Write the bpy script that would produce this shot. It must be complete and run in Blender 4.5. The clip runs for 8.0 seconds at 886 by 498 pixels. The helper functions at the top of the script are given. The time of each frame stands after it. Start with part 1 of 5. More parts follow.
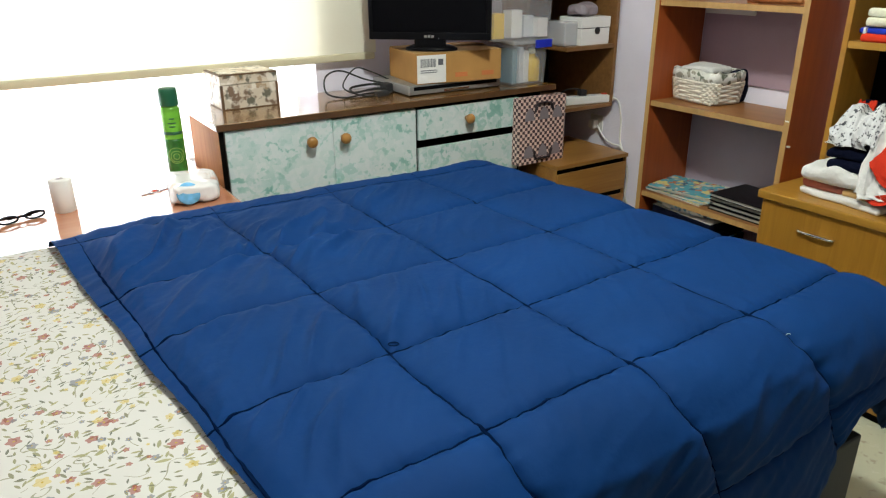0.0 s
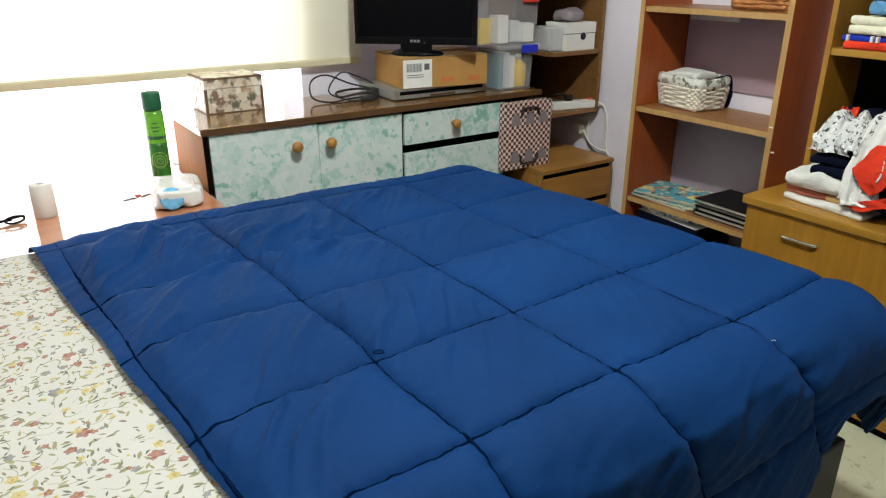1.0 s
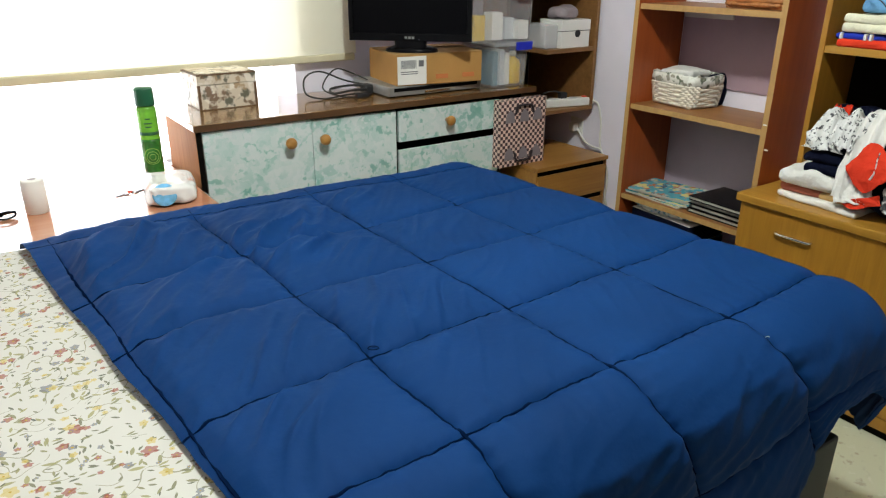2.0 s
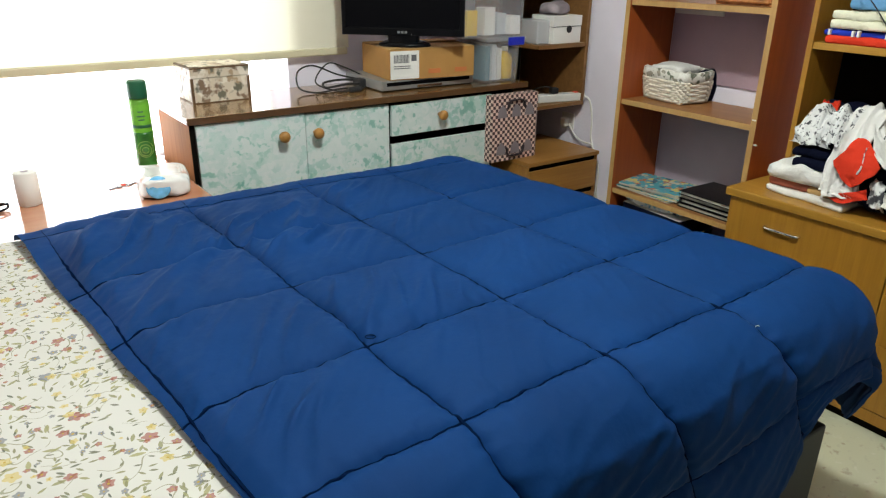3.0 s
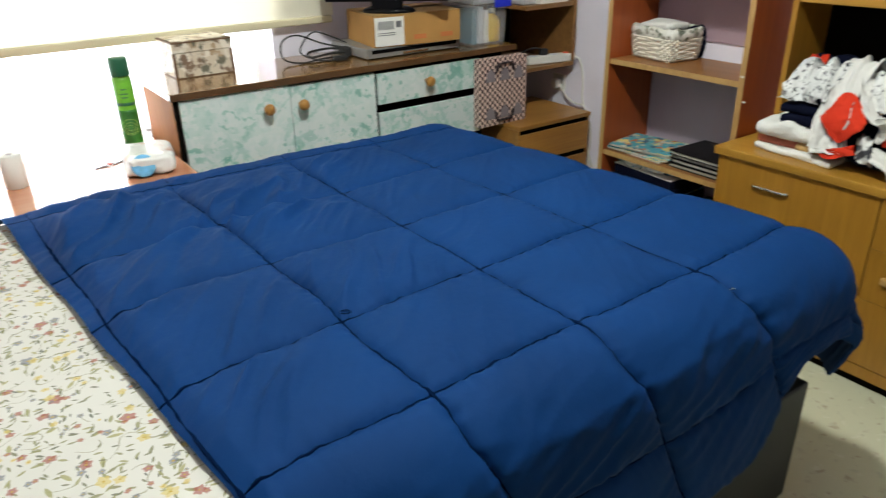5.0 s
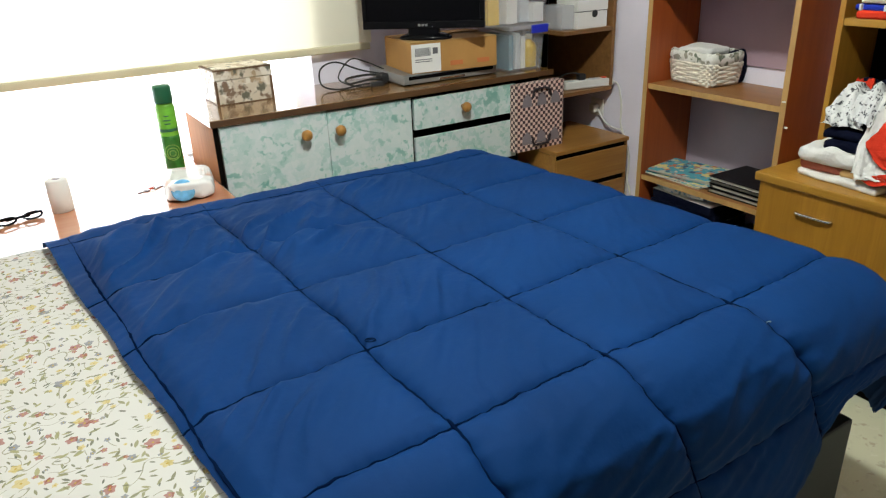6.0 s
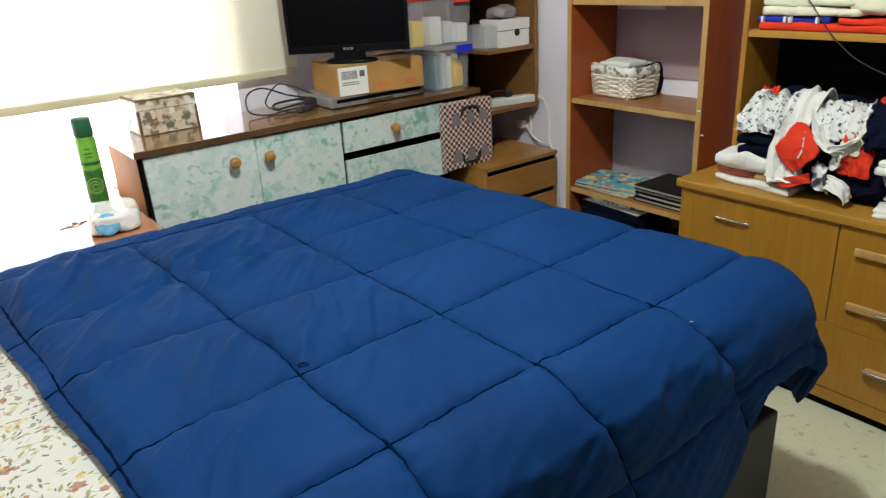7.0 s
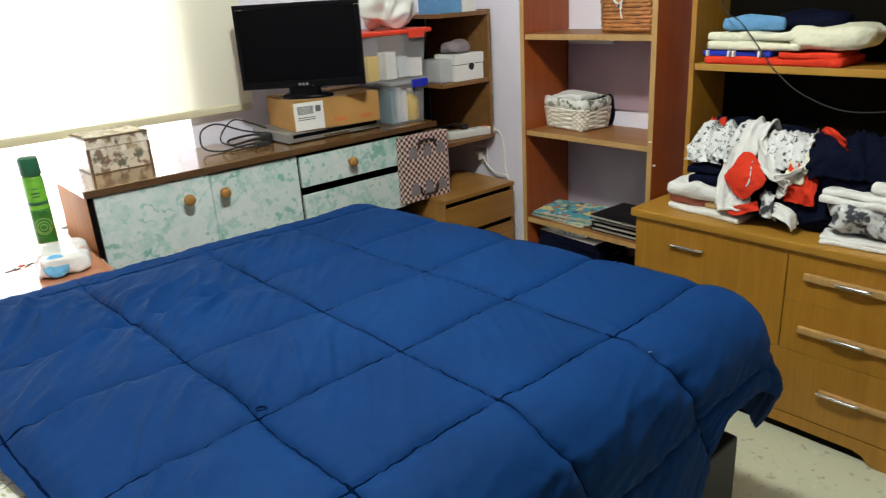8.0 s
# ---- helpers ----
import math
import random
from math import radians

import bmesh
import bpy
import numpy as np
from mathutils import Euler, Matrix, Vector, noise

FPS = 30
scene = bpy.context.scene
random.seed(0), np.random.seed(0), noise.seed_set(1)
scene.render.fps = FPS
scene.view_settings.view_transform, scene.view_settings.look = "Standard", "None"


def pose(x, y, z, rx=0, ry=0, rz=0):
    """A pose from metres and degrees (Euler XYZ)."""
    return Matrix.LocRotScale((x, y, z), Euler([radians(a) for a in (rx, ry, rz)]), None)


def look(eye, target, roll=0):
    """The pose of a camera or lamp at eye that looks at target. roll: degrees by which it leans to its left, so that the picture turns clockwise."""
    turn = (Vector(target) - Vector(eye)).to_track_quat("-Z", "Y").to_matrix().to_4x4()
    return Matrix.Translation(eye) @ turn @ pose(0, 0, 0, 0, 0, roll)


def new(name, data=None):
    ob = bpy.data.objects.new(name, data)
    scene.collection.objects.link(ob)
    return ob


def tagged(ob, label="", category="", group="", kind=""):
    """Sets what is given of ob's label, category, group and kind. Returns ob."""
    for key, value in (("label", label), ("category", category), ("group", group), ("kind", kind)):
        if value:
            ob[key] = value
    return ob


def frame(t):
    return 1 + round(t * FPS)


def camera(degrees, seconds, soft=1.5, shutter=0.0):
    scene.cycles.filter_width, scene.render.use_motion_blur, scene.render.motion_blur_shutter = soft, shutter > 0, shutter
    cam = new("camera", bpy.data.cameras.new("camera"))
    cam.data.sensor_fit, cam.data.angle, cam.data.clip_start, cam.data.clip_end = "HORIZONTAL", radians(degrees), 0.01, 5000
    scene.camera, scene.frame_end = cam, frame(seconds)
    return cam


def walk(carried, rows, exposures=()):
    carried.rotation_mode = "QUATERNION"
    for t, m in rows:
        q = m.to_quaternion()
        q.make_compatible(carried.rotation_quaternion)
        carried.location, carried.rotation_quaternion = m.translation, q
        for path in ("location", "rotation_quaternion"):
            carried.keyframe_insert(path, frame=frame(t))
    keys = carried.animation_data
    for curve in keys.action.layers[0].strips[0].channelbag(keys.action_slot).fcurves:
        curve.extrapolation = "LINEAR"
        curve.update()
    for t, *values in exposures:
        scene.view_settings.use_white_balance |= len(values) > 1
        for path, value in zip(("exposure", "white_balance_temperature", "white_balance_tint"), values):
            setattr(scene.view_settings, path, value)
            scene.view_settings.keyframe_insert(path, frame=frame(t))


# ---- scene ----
cam = camera(63.6, 8.0, soft=1.2, shutter=0.5)
PATH = [
    (0, (0.18, 0.047, 1.343), (1.184, 1.603, 0.59), -0.4),
    (0.5, (0.183, 0.046, 1.346), (1.199, 1.597, 0.595), -0.1),
    (1, (0.187, 0.054, 1.345), (1.225, 1.594, 0.601), 0.0),
    (1.5, (0.192, 0.058, 1.343), (1.233, 1.594, 0.596), 0.1),
    (3, (0.166, 0.049, 1.334), (1.24, 1.557, 0.578), 0.7),
    (3.5, (0.164, 0.043, 1.333), (1.233, 1.546, 0.559), 0.8),
    (4, (0.173, 0.041, 1.326), (1.249, 1.529, 0.532), 0.9),
    (4.5, (0.203, 0.024, 1.324), (1.297, 1.471, 0.482), -0.5),
    (5, (0.218, 0.015, 1.352), (1.251, 1.502, 0.501), -1.4),
    (5.2, (0.231, 0.027, 1.341), (1.179, 1.589, 0.528), -1.9),
    (6.3, (0.255, 0.005, 1.364), (1.217, 1.576, 0.586), -2.7),
    (6.5, (0.263, 0.008, 1.349), (1.268, 1.562, 0.591), -2.4),
    (7, (0.262, -0.015, 1.36), (1.358, 1.481, 0.612), -3.5),
    (7.5, (0.269, -0.009, 1.36), (1.418, 1.471, 0.66), -3.6),
    (8, (0.268, -0.01, 1.37), (1.473, 1.435, 0.693), -3.5),
]
walk(cam, [(t, look(eye, target, roll)) for t, eye, target, roll in PATH])

# ---- light ----
world = bpy.data.worlds.new("sky")
scene.world = world
world.use_nodes = True
wn = world.node_tree.nodes
sky = wn.new("ShaderNodeTexSky")
sky.sky_type = "NISHITA"
sky.sun_disc = False
sky.sun_elevation = radians(40)
sky.sun_rotation = radians(160)
wn["Background"].inputs["Strength"].default_value = 0.1
world.node_tree.links.new(sky.outputs["Color"], wn["Background"].inputs["Color"])


def area_lamp(name, m, w, h, power, colour, shape="RECTANGLE"):
    lamp = bpy.data.lights.new(name, "AREA")
    lamp.shape, lamp.size, lamp.size_y = shape, w, h
    lamp.energy, lamp.color = power, colour
    ob = new(name, lamp)
    ob.matrix_world = m
    return ob


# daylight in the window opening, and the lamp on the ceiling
area_lamp("window_daylight", look((0.53, 3.07, 1.34), (0.53, 0, 1.34)), 1.68, 1.46, 11, (0.96, 0.98, 1.0))
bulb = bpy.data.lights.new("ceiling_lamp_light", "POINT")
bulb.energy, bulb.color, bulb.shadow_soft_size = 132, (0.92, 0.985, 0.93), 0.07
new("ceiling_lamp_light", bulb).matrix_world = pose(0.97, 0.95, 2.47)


# ---- materials ----
def material(name, base, rough=0.5, metal=0.0, vary=0.12, scale=6.0, bump=0.0, bump_scale=60.0, spec=0.5, coat=0.0, stretch=(1, 1, 1)):
    m = bpy.data.materials.new(name)
    m.use_nodes = True
    nt = m.node_tree
    b = nt.nodes["Principled BSDF"]
    b.inputs["Roughness"].default_value = rough
    b.inputs["Metallic"].default_value = metal
    b.inputs["Specular IOR Level"].default_value = spec
    b.inputs["Coat Weight"].default_value = coat
    tc = nt.nodes.new("ShaderNodeTexCoord")
    mp = nt.nodes.new("ShaderNodeMapping")
    mp.inputs["Scale"].default_value = stretch
    nt.links.new(tc.outputs["Object"], mp.inputs["Vector"])
    n1 = nt.nodes.new("ShaderNodeTexNoise")
    n1.inputs["Scale"].default_value = scale
    n1.inputs["Detail"].default_value = 6
    nt.links.new(mp.outputs[0], n1.inputs["Vector"])
    ramp = nt.nodes.new("ShaderNodeValToRGB")
    e = ramp.color_ramp.elements
    e[0].position, e[1].position = 0.3, 0.7
    e[0].color = tuple(max(0, c * (1 - vary)) for c in base) + (1,)
    e[1].color = tuple(min(1, c * (1 + vary)) for c in base) + (1,)
    nt.links.new(n1.outputs["Fac"], ramp.inputs["Fac"])
    nt.links.new(ramp.outputs["Color"], b.inputs["Base Color"])
    if bump:
        n2 = nt.nodes.new("ShaderNodeTexNoise")
        n2.inputs["Scale"].default_value = bump_scale
        n2.inputs["Detail"].default_value = 4
        nt.links.new(mp.outputs[0], n2.inputs["Vector"])
        bp = nt.nodes.new("ShaderNodeBump")
        bp.inputs["Strength"].default_value = bump
        bp.inputs["Distance"].default_value = 0.004 if bump_scale > 40 else 0.02
        nt.links.new(n2.outputs["Fac"], bp.inputs["Height"])
        nt.links.new(bp.outputs["Normal"], b.inputs["Normal"])
    return m


def wood(name, light, dark, rough=0.4, grain=(1, 14, 14), scale=3.0, coat=0.0, polish=0.12):
    """Laminate with grain along the axis whose stretch is smallest."""
    m = bpy.data.materials.new(name)
    m.use_nodes = True
    nt = m.node_tree
    b = nt.nodes["Principled BSDF"]
    b.inputs["Roughness"].default_value = rough
    b.inputs["Coat Weight"].default_value = coat
    b.inputs["Coat Roughness"].default_value = polish
    tc = nt.nodes.new("ShaderNodeTexCoord")
    mp = nt.nodes.new("ShaderNodeMapping")
    mp.inputs["Scale"].default_value = grain
    nt.links.new(tc.outputs["Object"], mp.inputs["Vector"])
    n1 = nt.nodes.new("ShaderNodeTexNoise")
    n1.inputs["Scale"].default_value = scale
    n1.inputs["Detail"].default_value = 8
    n1.inputs["Roughness"].default_value = 0.65
    n1.inputs["Distortion"].default_value = 0.6
    nt.links.new(mp.outputs[0], n1.inputs["Vector"])
    n2 = nt.nodes.new("ShaderNodeTexNoise")
    n2.inputs["Scale"].default_value = 2.3
    nt.links.new(tc.outputs["Object"], n2.inputs["Vector"])
    add = nt.nodes.new("ShaderNodeMath")
    add.operation = "MULTIPLY_ADD"
    add.inputs[1].default_value = 0.45
    nt.links.new(n2.outputs["Fac"], add.inputs[0])
    nt.links.new(n1.outputs["Fac"], add.inputs[2])
    ramp = nt.nodes.new("ShaderNodeValToRGB")
    e = ramp.color_ramp.elements
    e[0].position, e[1].position = 0.5, 0.95
    e[0].color, e[1].color = dark + (1,), light + (1,)
    nt.links.new(add.outputs[0], ramp.inputs["Fac"])
    nt.links.new(ramp.outputs["Color"], b.inputs["Base Color"])
    bp = nt.nodes.new("ShaderNodeBump")
    bp.inputs["Strength"].default_value = 0.08
    bp.inputs["Distance"].default_value = 0.002
    nt.links.new(n1.outputs["Fac"], bp.inputs["Height"])
    nt.links.new(bp.outputs["Normal"], b.inputs["Normal"])
    return m


def math_node(nt, op, a, b=None, c=None):
    n = nt.nodes.new("ShaderNodeMath")
    n.operation = op
    for k, v in enumerate((a, b, c)):
        if v is None:
            continue
        if isinstance(v, (int, float)):
            n.inputs[k].default_value = v
        else:
            nt.links.new(v, n.inputs[k])
    return n.outputs[0]


def mix_node(nt, fac, a, b):
    n = nt.nodes.new("ShaderNodeMix")
    n.data_type = "RGBA"
    for k, v in (("Factor", fac), ("A", a), ("B", b)):
        i = [s for s in n.inputs if s.name == k and s.enabled][0]
        if isinstance(v, tuple):
            i.default_value = v + (1,)
        elif isinstance(v, (int, float)):
            i.default_value = v
        else:
            nt.links.new(v, i)
    return [s for s in n.outputs if s.enabled][0]


def marble_material():
    m = bpy.data.materials.new("green_marble_foil")
    m.use_nodes = True
    nt = m.node_tree
    b = nt.nodes["Principled BSDF"]
    b.inputs["Roughness"].default_value = 0.32
    tc = nt.nodes.new("ShaderNodeTexCoord")
    n0 = nt.nodes.new("ShaderNodeTexNoise")
    n0.inputs["Scale"].default_value = 21
    n0.inputs["Detail"].default_value = 5
    nt.links.new(tc.outputs["Object"], n0.inputs["Vector"])
    warp = nt.nodes.new("ShaderNodeMix")
    warp.data_type = "RGBA"
    warp.blend_type = "LINEAR_LIGHT"
    warp.inputs[0].default_value = 0.085
    nt.links.new(tc.outputs["Object"], warp.inputs[6])
    nt.links.new(n0.outputs["Color"], warp.inputs[7])
    v = nt.nodes.new("ShaderNodeTexVoronoi")
    v.feature = "SMOOTH_F1"
    v.inputs["Scale"].default_value = 30
    v.inputs["Smoothness"].default_value = 0.55
    nt.links.new(warp.outputs[2], v.inputs["Vector"])
    flake = nt.nodes.new("ShaderNodeSeparateColor")
    nt.links.new(v.outputs["Color"], flake.inputs[0])
    n1 = nt.nodes.new("ShaderNodeTexNoise")
    n1.inputs["Scale"].default_value = 7
    n1.inputs["Detail"].default_value = 4
    nt.links.new(tc.outputs["Object"], n1.inputs["Vector"])
    tone = math_node(nt, "ADD", math_node(nt, "MULTIPLY", flake.outputs[0], 0.62), math_node(nt, "MULTIPLY", math_node(nt, "SUBTRACT", 1.0, n1.outputs["Fac"]), 0.62))
    ramp = nt.nodes.new("ShaderNodeValToRGB")
    e = ramp.color_ramp.elements
    e[0].position, e[0].color = 0.24, (0.19, 0.43, 0.37, 1)
    e[1].position, e[1].color = 0.84, (0.68, 0.74, 0.73, 1)
    for q, c in ((0.42, (0.40, 0.60, 0.55, 1)), (0.58, (0.60, 0.70, 0.68, 1))):
        e.new(q).color = c
    nt.links.new(tone, ramp.inputs["Fac"])
    c2 = ramp.outputs["Color"]
    nt.links.new(c2, b.inputs["Base Color"])
    return m


def floral_material():
    """Ivory cotton printed with scattered five-petal flowers, leaves and thin stems."""
    m = bpy.data.materials.new("floral_cotton")
    m.use_nodes = True
    nt = m.node_tree
    b = nt.nodes["Principled BSDF"]
    b.inputs["Roughness"].default_value = 0.85
    b.inputs["Specular IOR Level"].default_value = 0.2
    tc = nt.nodes.new("ShaderNodeTexCoord")
    sep = nt.nodes.new("ShaderNodeSeparateXYZ")
    nt.links.new(tc.outputs["Object"], sep.inputs[0])
    flat = nt.nodes.new("ShaderNodeCombineXYZ")
    nt.links.new(sep.outputs[0], flat.inputs[0])
    nt.links.new(sep.outputs[1], flat.inputs[1])

    def spots(scale, shift, radius, petals, depth, squash=1.0):
        mp = nt.nodes.new("ShaderNodeMapping")
        mp.inputs["Location"].default_value = shift
        mp.inputs["Scale"].default_value = (scale, scale, 1)
        nt.links.new(flat.outputs[0], mp.inputs["Vector"])
        v = nt.nodes.new("ShaderNodeTexVoronoi")
        v.voronoi_dimensions = "2D"
        v.inputs["Scale"].default_value = 1.0
        v.inputs["Randomness"].default_value = 0.85
        nt.links.new(mp.outputs[0], v.inputs["Vector"])
        sub = nt.nodes.new("ShaderNodeVectorMath")
        sub.operation = "SUBTRACT"
        nt.links.new(mp.outputs[0], sub.inputs[0])
        nt.links.new(v.outputs["Position"], sub.inputs[1])
        rnd = nt.nodes.new("ShaderNodeSeparateColor")
        nt.links.new(v.outputs["Color"], rnd.inputs[0])
        turn = nt.nodes.new("ShaderNodeVectorRotate")
        turn.rotation_type = "Z_AXIS"
        nt.links.new(sub.outputs[0], turn.inputs["Vector"])
        nt.links.new(math_node(nt, "MULTIPLY", rnd.outputs[1], 6.28), turn.inputs["Angle"])
        s2 = nt.nodes.new("ShaderNodeSeparateXYZ")
        nt.links.new(turn.outputs[0], s2.inputs[0])
        x, y = s2.outputs[0], math_node(nt, "MULTIPLY", s2.outputs[1], squash)
        r = math_node(nt, "SQRT", math_node(nt, "ADD", math_node(nt, "MULTIPLY", x, x), math_node(nt, "MULTIPLY", y, y)))
        ang = math_node(nt, "ARCTAN2", y, x)
        lim = math_node(nt, "MULTIPLY_ADD", math_node(nt, "COSINE", math_node(nt, "MULTIPLY", ang, petals)), depth, radius)
        lim = math_node(nt, "MULTIPLY", lim, math_node(nt, "MULTIPLY_ADD", rnd.outputs[2], 0.7, 0.6))
        if petals == 1:
            reach = math_node(nt, "MULTIPLY", math_node(nt, "MULTIPLY_ADD", rnd.outputs[2], 0.5, 0.7), radius)
            lens = math_node(nt, "ADD", math_node(nt, "MULTIPLY", math_node(nt, "ABSOLUTE", s2.outputs[1]), squash), math_node(nt, "DIVIDE", math_node(nt, "MULTIPLY", x, x), reach))
            inside = math_node(nt, "LESS_THAN", lens, reach)
        else:
            inside = math_node(nt, "LESS_THAN", r, lim)
        return inside, rnd, r, s2

    ground = nt.nodes.new("ShaderNodeTexNoise")
    ground.inputs["Scale"].default_value = 5
    nt.links.new(flat.outputs[0], ground.inputs["Vector"])
    col = mix_node(nt, ground.outputs["Fac"], (0.55, 0.54, 0.50), (0.62, 0.605, 0.565))
    # stems: thin curved lines, broken up
    w = nt.nodes.new("ShaderNodeTexNoise")
    w.inputs["Scale"].default_value = 11
    w.inputs["Detail"].default_value = 1
    nt.links.new(flat.outputs[0], w.inputs["Vector"])
    line = math_node(nt, "LESS_THAN", math_node(nt, "ABSOLUTE", math_node(nt, "SUBTRACT", math_node(nt, "FRACT", math_node(nt, "MULTIPLY", w.outputs["Fac"], 7.0)), 0.5)), 0.030)
    w2 = nt.nodes.new("ShaderNodeTexNoise")
    w2.inputs["Scale"].default_value = 23
    nt.links.new(flat.outputs[0], w2.inputs["Vector"])
    line = math_node(nt, "MULTIPLY", line, math_node(nt, "GREATER_THAN", w2.outputs["Fac"], 0.48))
    col = mix_node(nt, math_node(nt, "MULTIPLY", line, 0.75), col, (0.24, 0.23, 0.14))
    # leaves of two sizes
    for scale, shift, rad in ((38, (0.3, 0.7, 0), 0.38), (54, (4.1, 2.2, 0), 0.36), (47, (9.3, 6.2, 0), 0.34)):
        inside, rnd, r, _ = spots(scale, shift, rad, 1, rad * 0.25, 3.4)
        inside = math_node(nt, "MULTIPLY", inside, math_node(nt, "GREATER_THAN", rnd.outputs[0], 0.45))
        leaf = mix_node(nt, rnd.outputs[2], (0.10, 0.11, 0.09), (0.34, 0.32, 0.15))
        col = mix_node(nt, math_node(nt, "MULTIPLY", inside, 0.90), col, leaf)
    # flowers
    for scale, shift, rad, keep in ((15.5, (1.3, 5.1, 0), 0.145, 0.2), (21, (7.7, 3.4, 0), 0.14, 0.35), (34, (2.7, 8.4, 0), 0.16, 0.62)):
        inside, rnd, r, _ = spots(scale, shift, rad, 5, rad * 0.17, 1.15)
        inside = math_node(nt, "MULTIPLY", inside, math_node(nt, "GREATER_THAN", rnd.outputs[1], keep))
        ramp = nt.nodes.new("ShaderNodeValToRGB")
        ramp.color_ramp.interpolation = "CONSTANT"
        e = ramp.color_ramp.elements
        e[0].position, e[0].color = 0.0, (0.30, 0.075, 0.055, 1)
        e[1].position, e[1].color = 0.36, (0.56, 0.44, 0.15, 1)
        e3 = e.new(0.68)
        e3.color = (0.17, 0.18, 0.21, 1)
        nt.links.new(rnd.outputs[0], ramp.inputs["Fac"])
        col = mix_node(nt, math_node(nt, "MULTIPLY", inside, 0.75), col, ramp.outputs["Color"])
        heart = math_node(nt, "LESS_THAN", r, rad * 0.22)
        heart = math_node(nt, "MULTIPLY", heart, inside)
        col = mix_node(nt, heart, col, (0.45, 0.30, 0.06))
    nt.links.new(col, b.inputs["Base Color"])
    weave = nt.nodes.new("ShaderNodeTexNoise")
    weave.inputs["Scale"].default_value = 400
    nt.links.new(flat.outputs[0], weave.inputs["Vector"])
    bp = nt.nodes.new("ShaderNodeBump")
    bp.inputs["Strength"].default_value = 0.15
    bp.inputs["Distance"].default_value = 0.001
    nt.links.new(weave.outputs["Fac"], bp.inputs["Height"])
    nt.links.new(bp.outputs["Normal"], b.inputs["Normal"])
    return m


def checker_material():
    m = bpy.data.materials.new("checked_paper")
    m.use_nodes = True
    nt = m.node_tree
    b = nt.nodes["Principled BSDF"]
    b.inputs["Roughness"].default_value = 0.5
    tc = nt.nodes.new("ShaderNodeTexCoord")
    mp = nt.nodes.new("ShaderNodeMapping")
    mp.inputs["Rotation"].default_value = (0, 0, 0)
    nt.links.new(tc.outputs["Object"], mp.inputs["Vector"])
    ck = nt.nodes.new("ShaderNodeTexChecker")
    ck.inputs["Scale"].default_value = 74
    ck.inputs["Color1"].default_value = (0.80, 0.60, 0.52, 1)
    ck.inputs["Color2"].default_value = (0.07, 0.03, 0.035, 1)
    nt.links.new(mp.outputs[0], ck.inputs["Vector"])
    nt.links.new(ck.outputs["Color"], b.inputs["Base Color"])
    return m


def blotch_material(name, ground, spots, scale=18, rough=0.5, edge=(0.55, 0.6), seed=0.0):
    """Printed paper or cloth: patches of several colours on a ground."""
    m = bpy.data.materials.new(name)
    m.use_nodes = True
    nt = m.node_tree
    b = nt.nodes["Principled BSDF"]
    b.inputs["Roughness"].default_value = rough
    tc = nt.nodes.new("ShaderNodeTexCoord")
    col = ground
    for k, c in enumerate(spots):
        mp = nt.nodes.new("ShaderNodeMapping")
        mp.inputs["Location"].default_value = (seed + 3.7 * k, 1.9 * k, seed - 2.3 * k)
        nt.links.new(tc.outputs["Object"], mp.inputs["Vector"])
        n = nt.nodes.new("ShaderNodeTexNoise")
        n.inputs["Scale"].default_value = scale
        n.inputs["Detail"].default_value = 3
        nt.links.new(mp.outputs[0], n.inputs["Vector"])
        r = nt.nodes.new("ShaderNodeMapRange")
        r.inputs["From Min"].default_value, r.inputs["From Max"].default_value = edge
        nt.links.new(n.outputs["Fac"], r.inputs["Value"])
        col = mix_node(nt, r.outputs[0], col, c)
    nt.links.new(col, b.inputs["Base Color"])
    return m


def blind_material():
    m = bpy.data.materials.new("cream_blind_fabric")
    m.use_nodes = True
    nt = m.node_tree
    out = nt.nodes["Material Output"]
    nt.nodes.remove(nt.nodes["Principled BSDF"])
    d = nt.nodes.new("ShaderNodeBsdfDiffuse")
    t = nt.nodes.new("ShaderNodeBsdfTranslucent")
    d.inputs["Color"].default_value = (0.90, 0.87, 0.72, 1)
    t.inputs["Color"].default_value = (0.88, 0.84, 0.66, 1)
    mx = nt.nodes.new("ShaderNodeMixShader")
    mx.inputs[0].default_value = 0.25
    nt.links.new(d.outputs[0], mx.inputs[1])
    nt.links.new(t.outputs[0], mx.inputs[2])
    nt.links.new(mx.outputs[0], out.inputs["Surface"])
    return m


def clear_plastic(name, tint, rough=0.15, solid=0.25):
    """Thin translucent polypropylene: part see-through, part milky."""
    m = bpy.data.materials.new(name)
    m.use_nodes = True
    nt = m.node_tree
    b = nt.nodes["Principled BSDF"]
    b.inputs["Base Color"].default_value = tint + (1,)
    b.inputs["Roughness"].default_value = rough
    tr = nt.nodes.new("ShaderNodeBsdfTransparent")
    mx = nt.nodes.new("ShaderNodeMixShader")
    mx.inputs[0].default_value = solid
    nt.links.new(tr.outputs[0], mx.inputs[1])
    nt.links.new(b.outputs[0], mx.inputs[2])
    nt.links.new(mx.outputs[0], nt.nodes["Material Output"].inputs["Surface"])
    return m


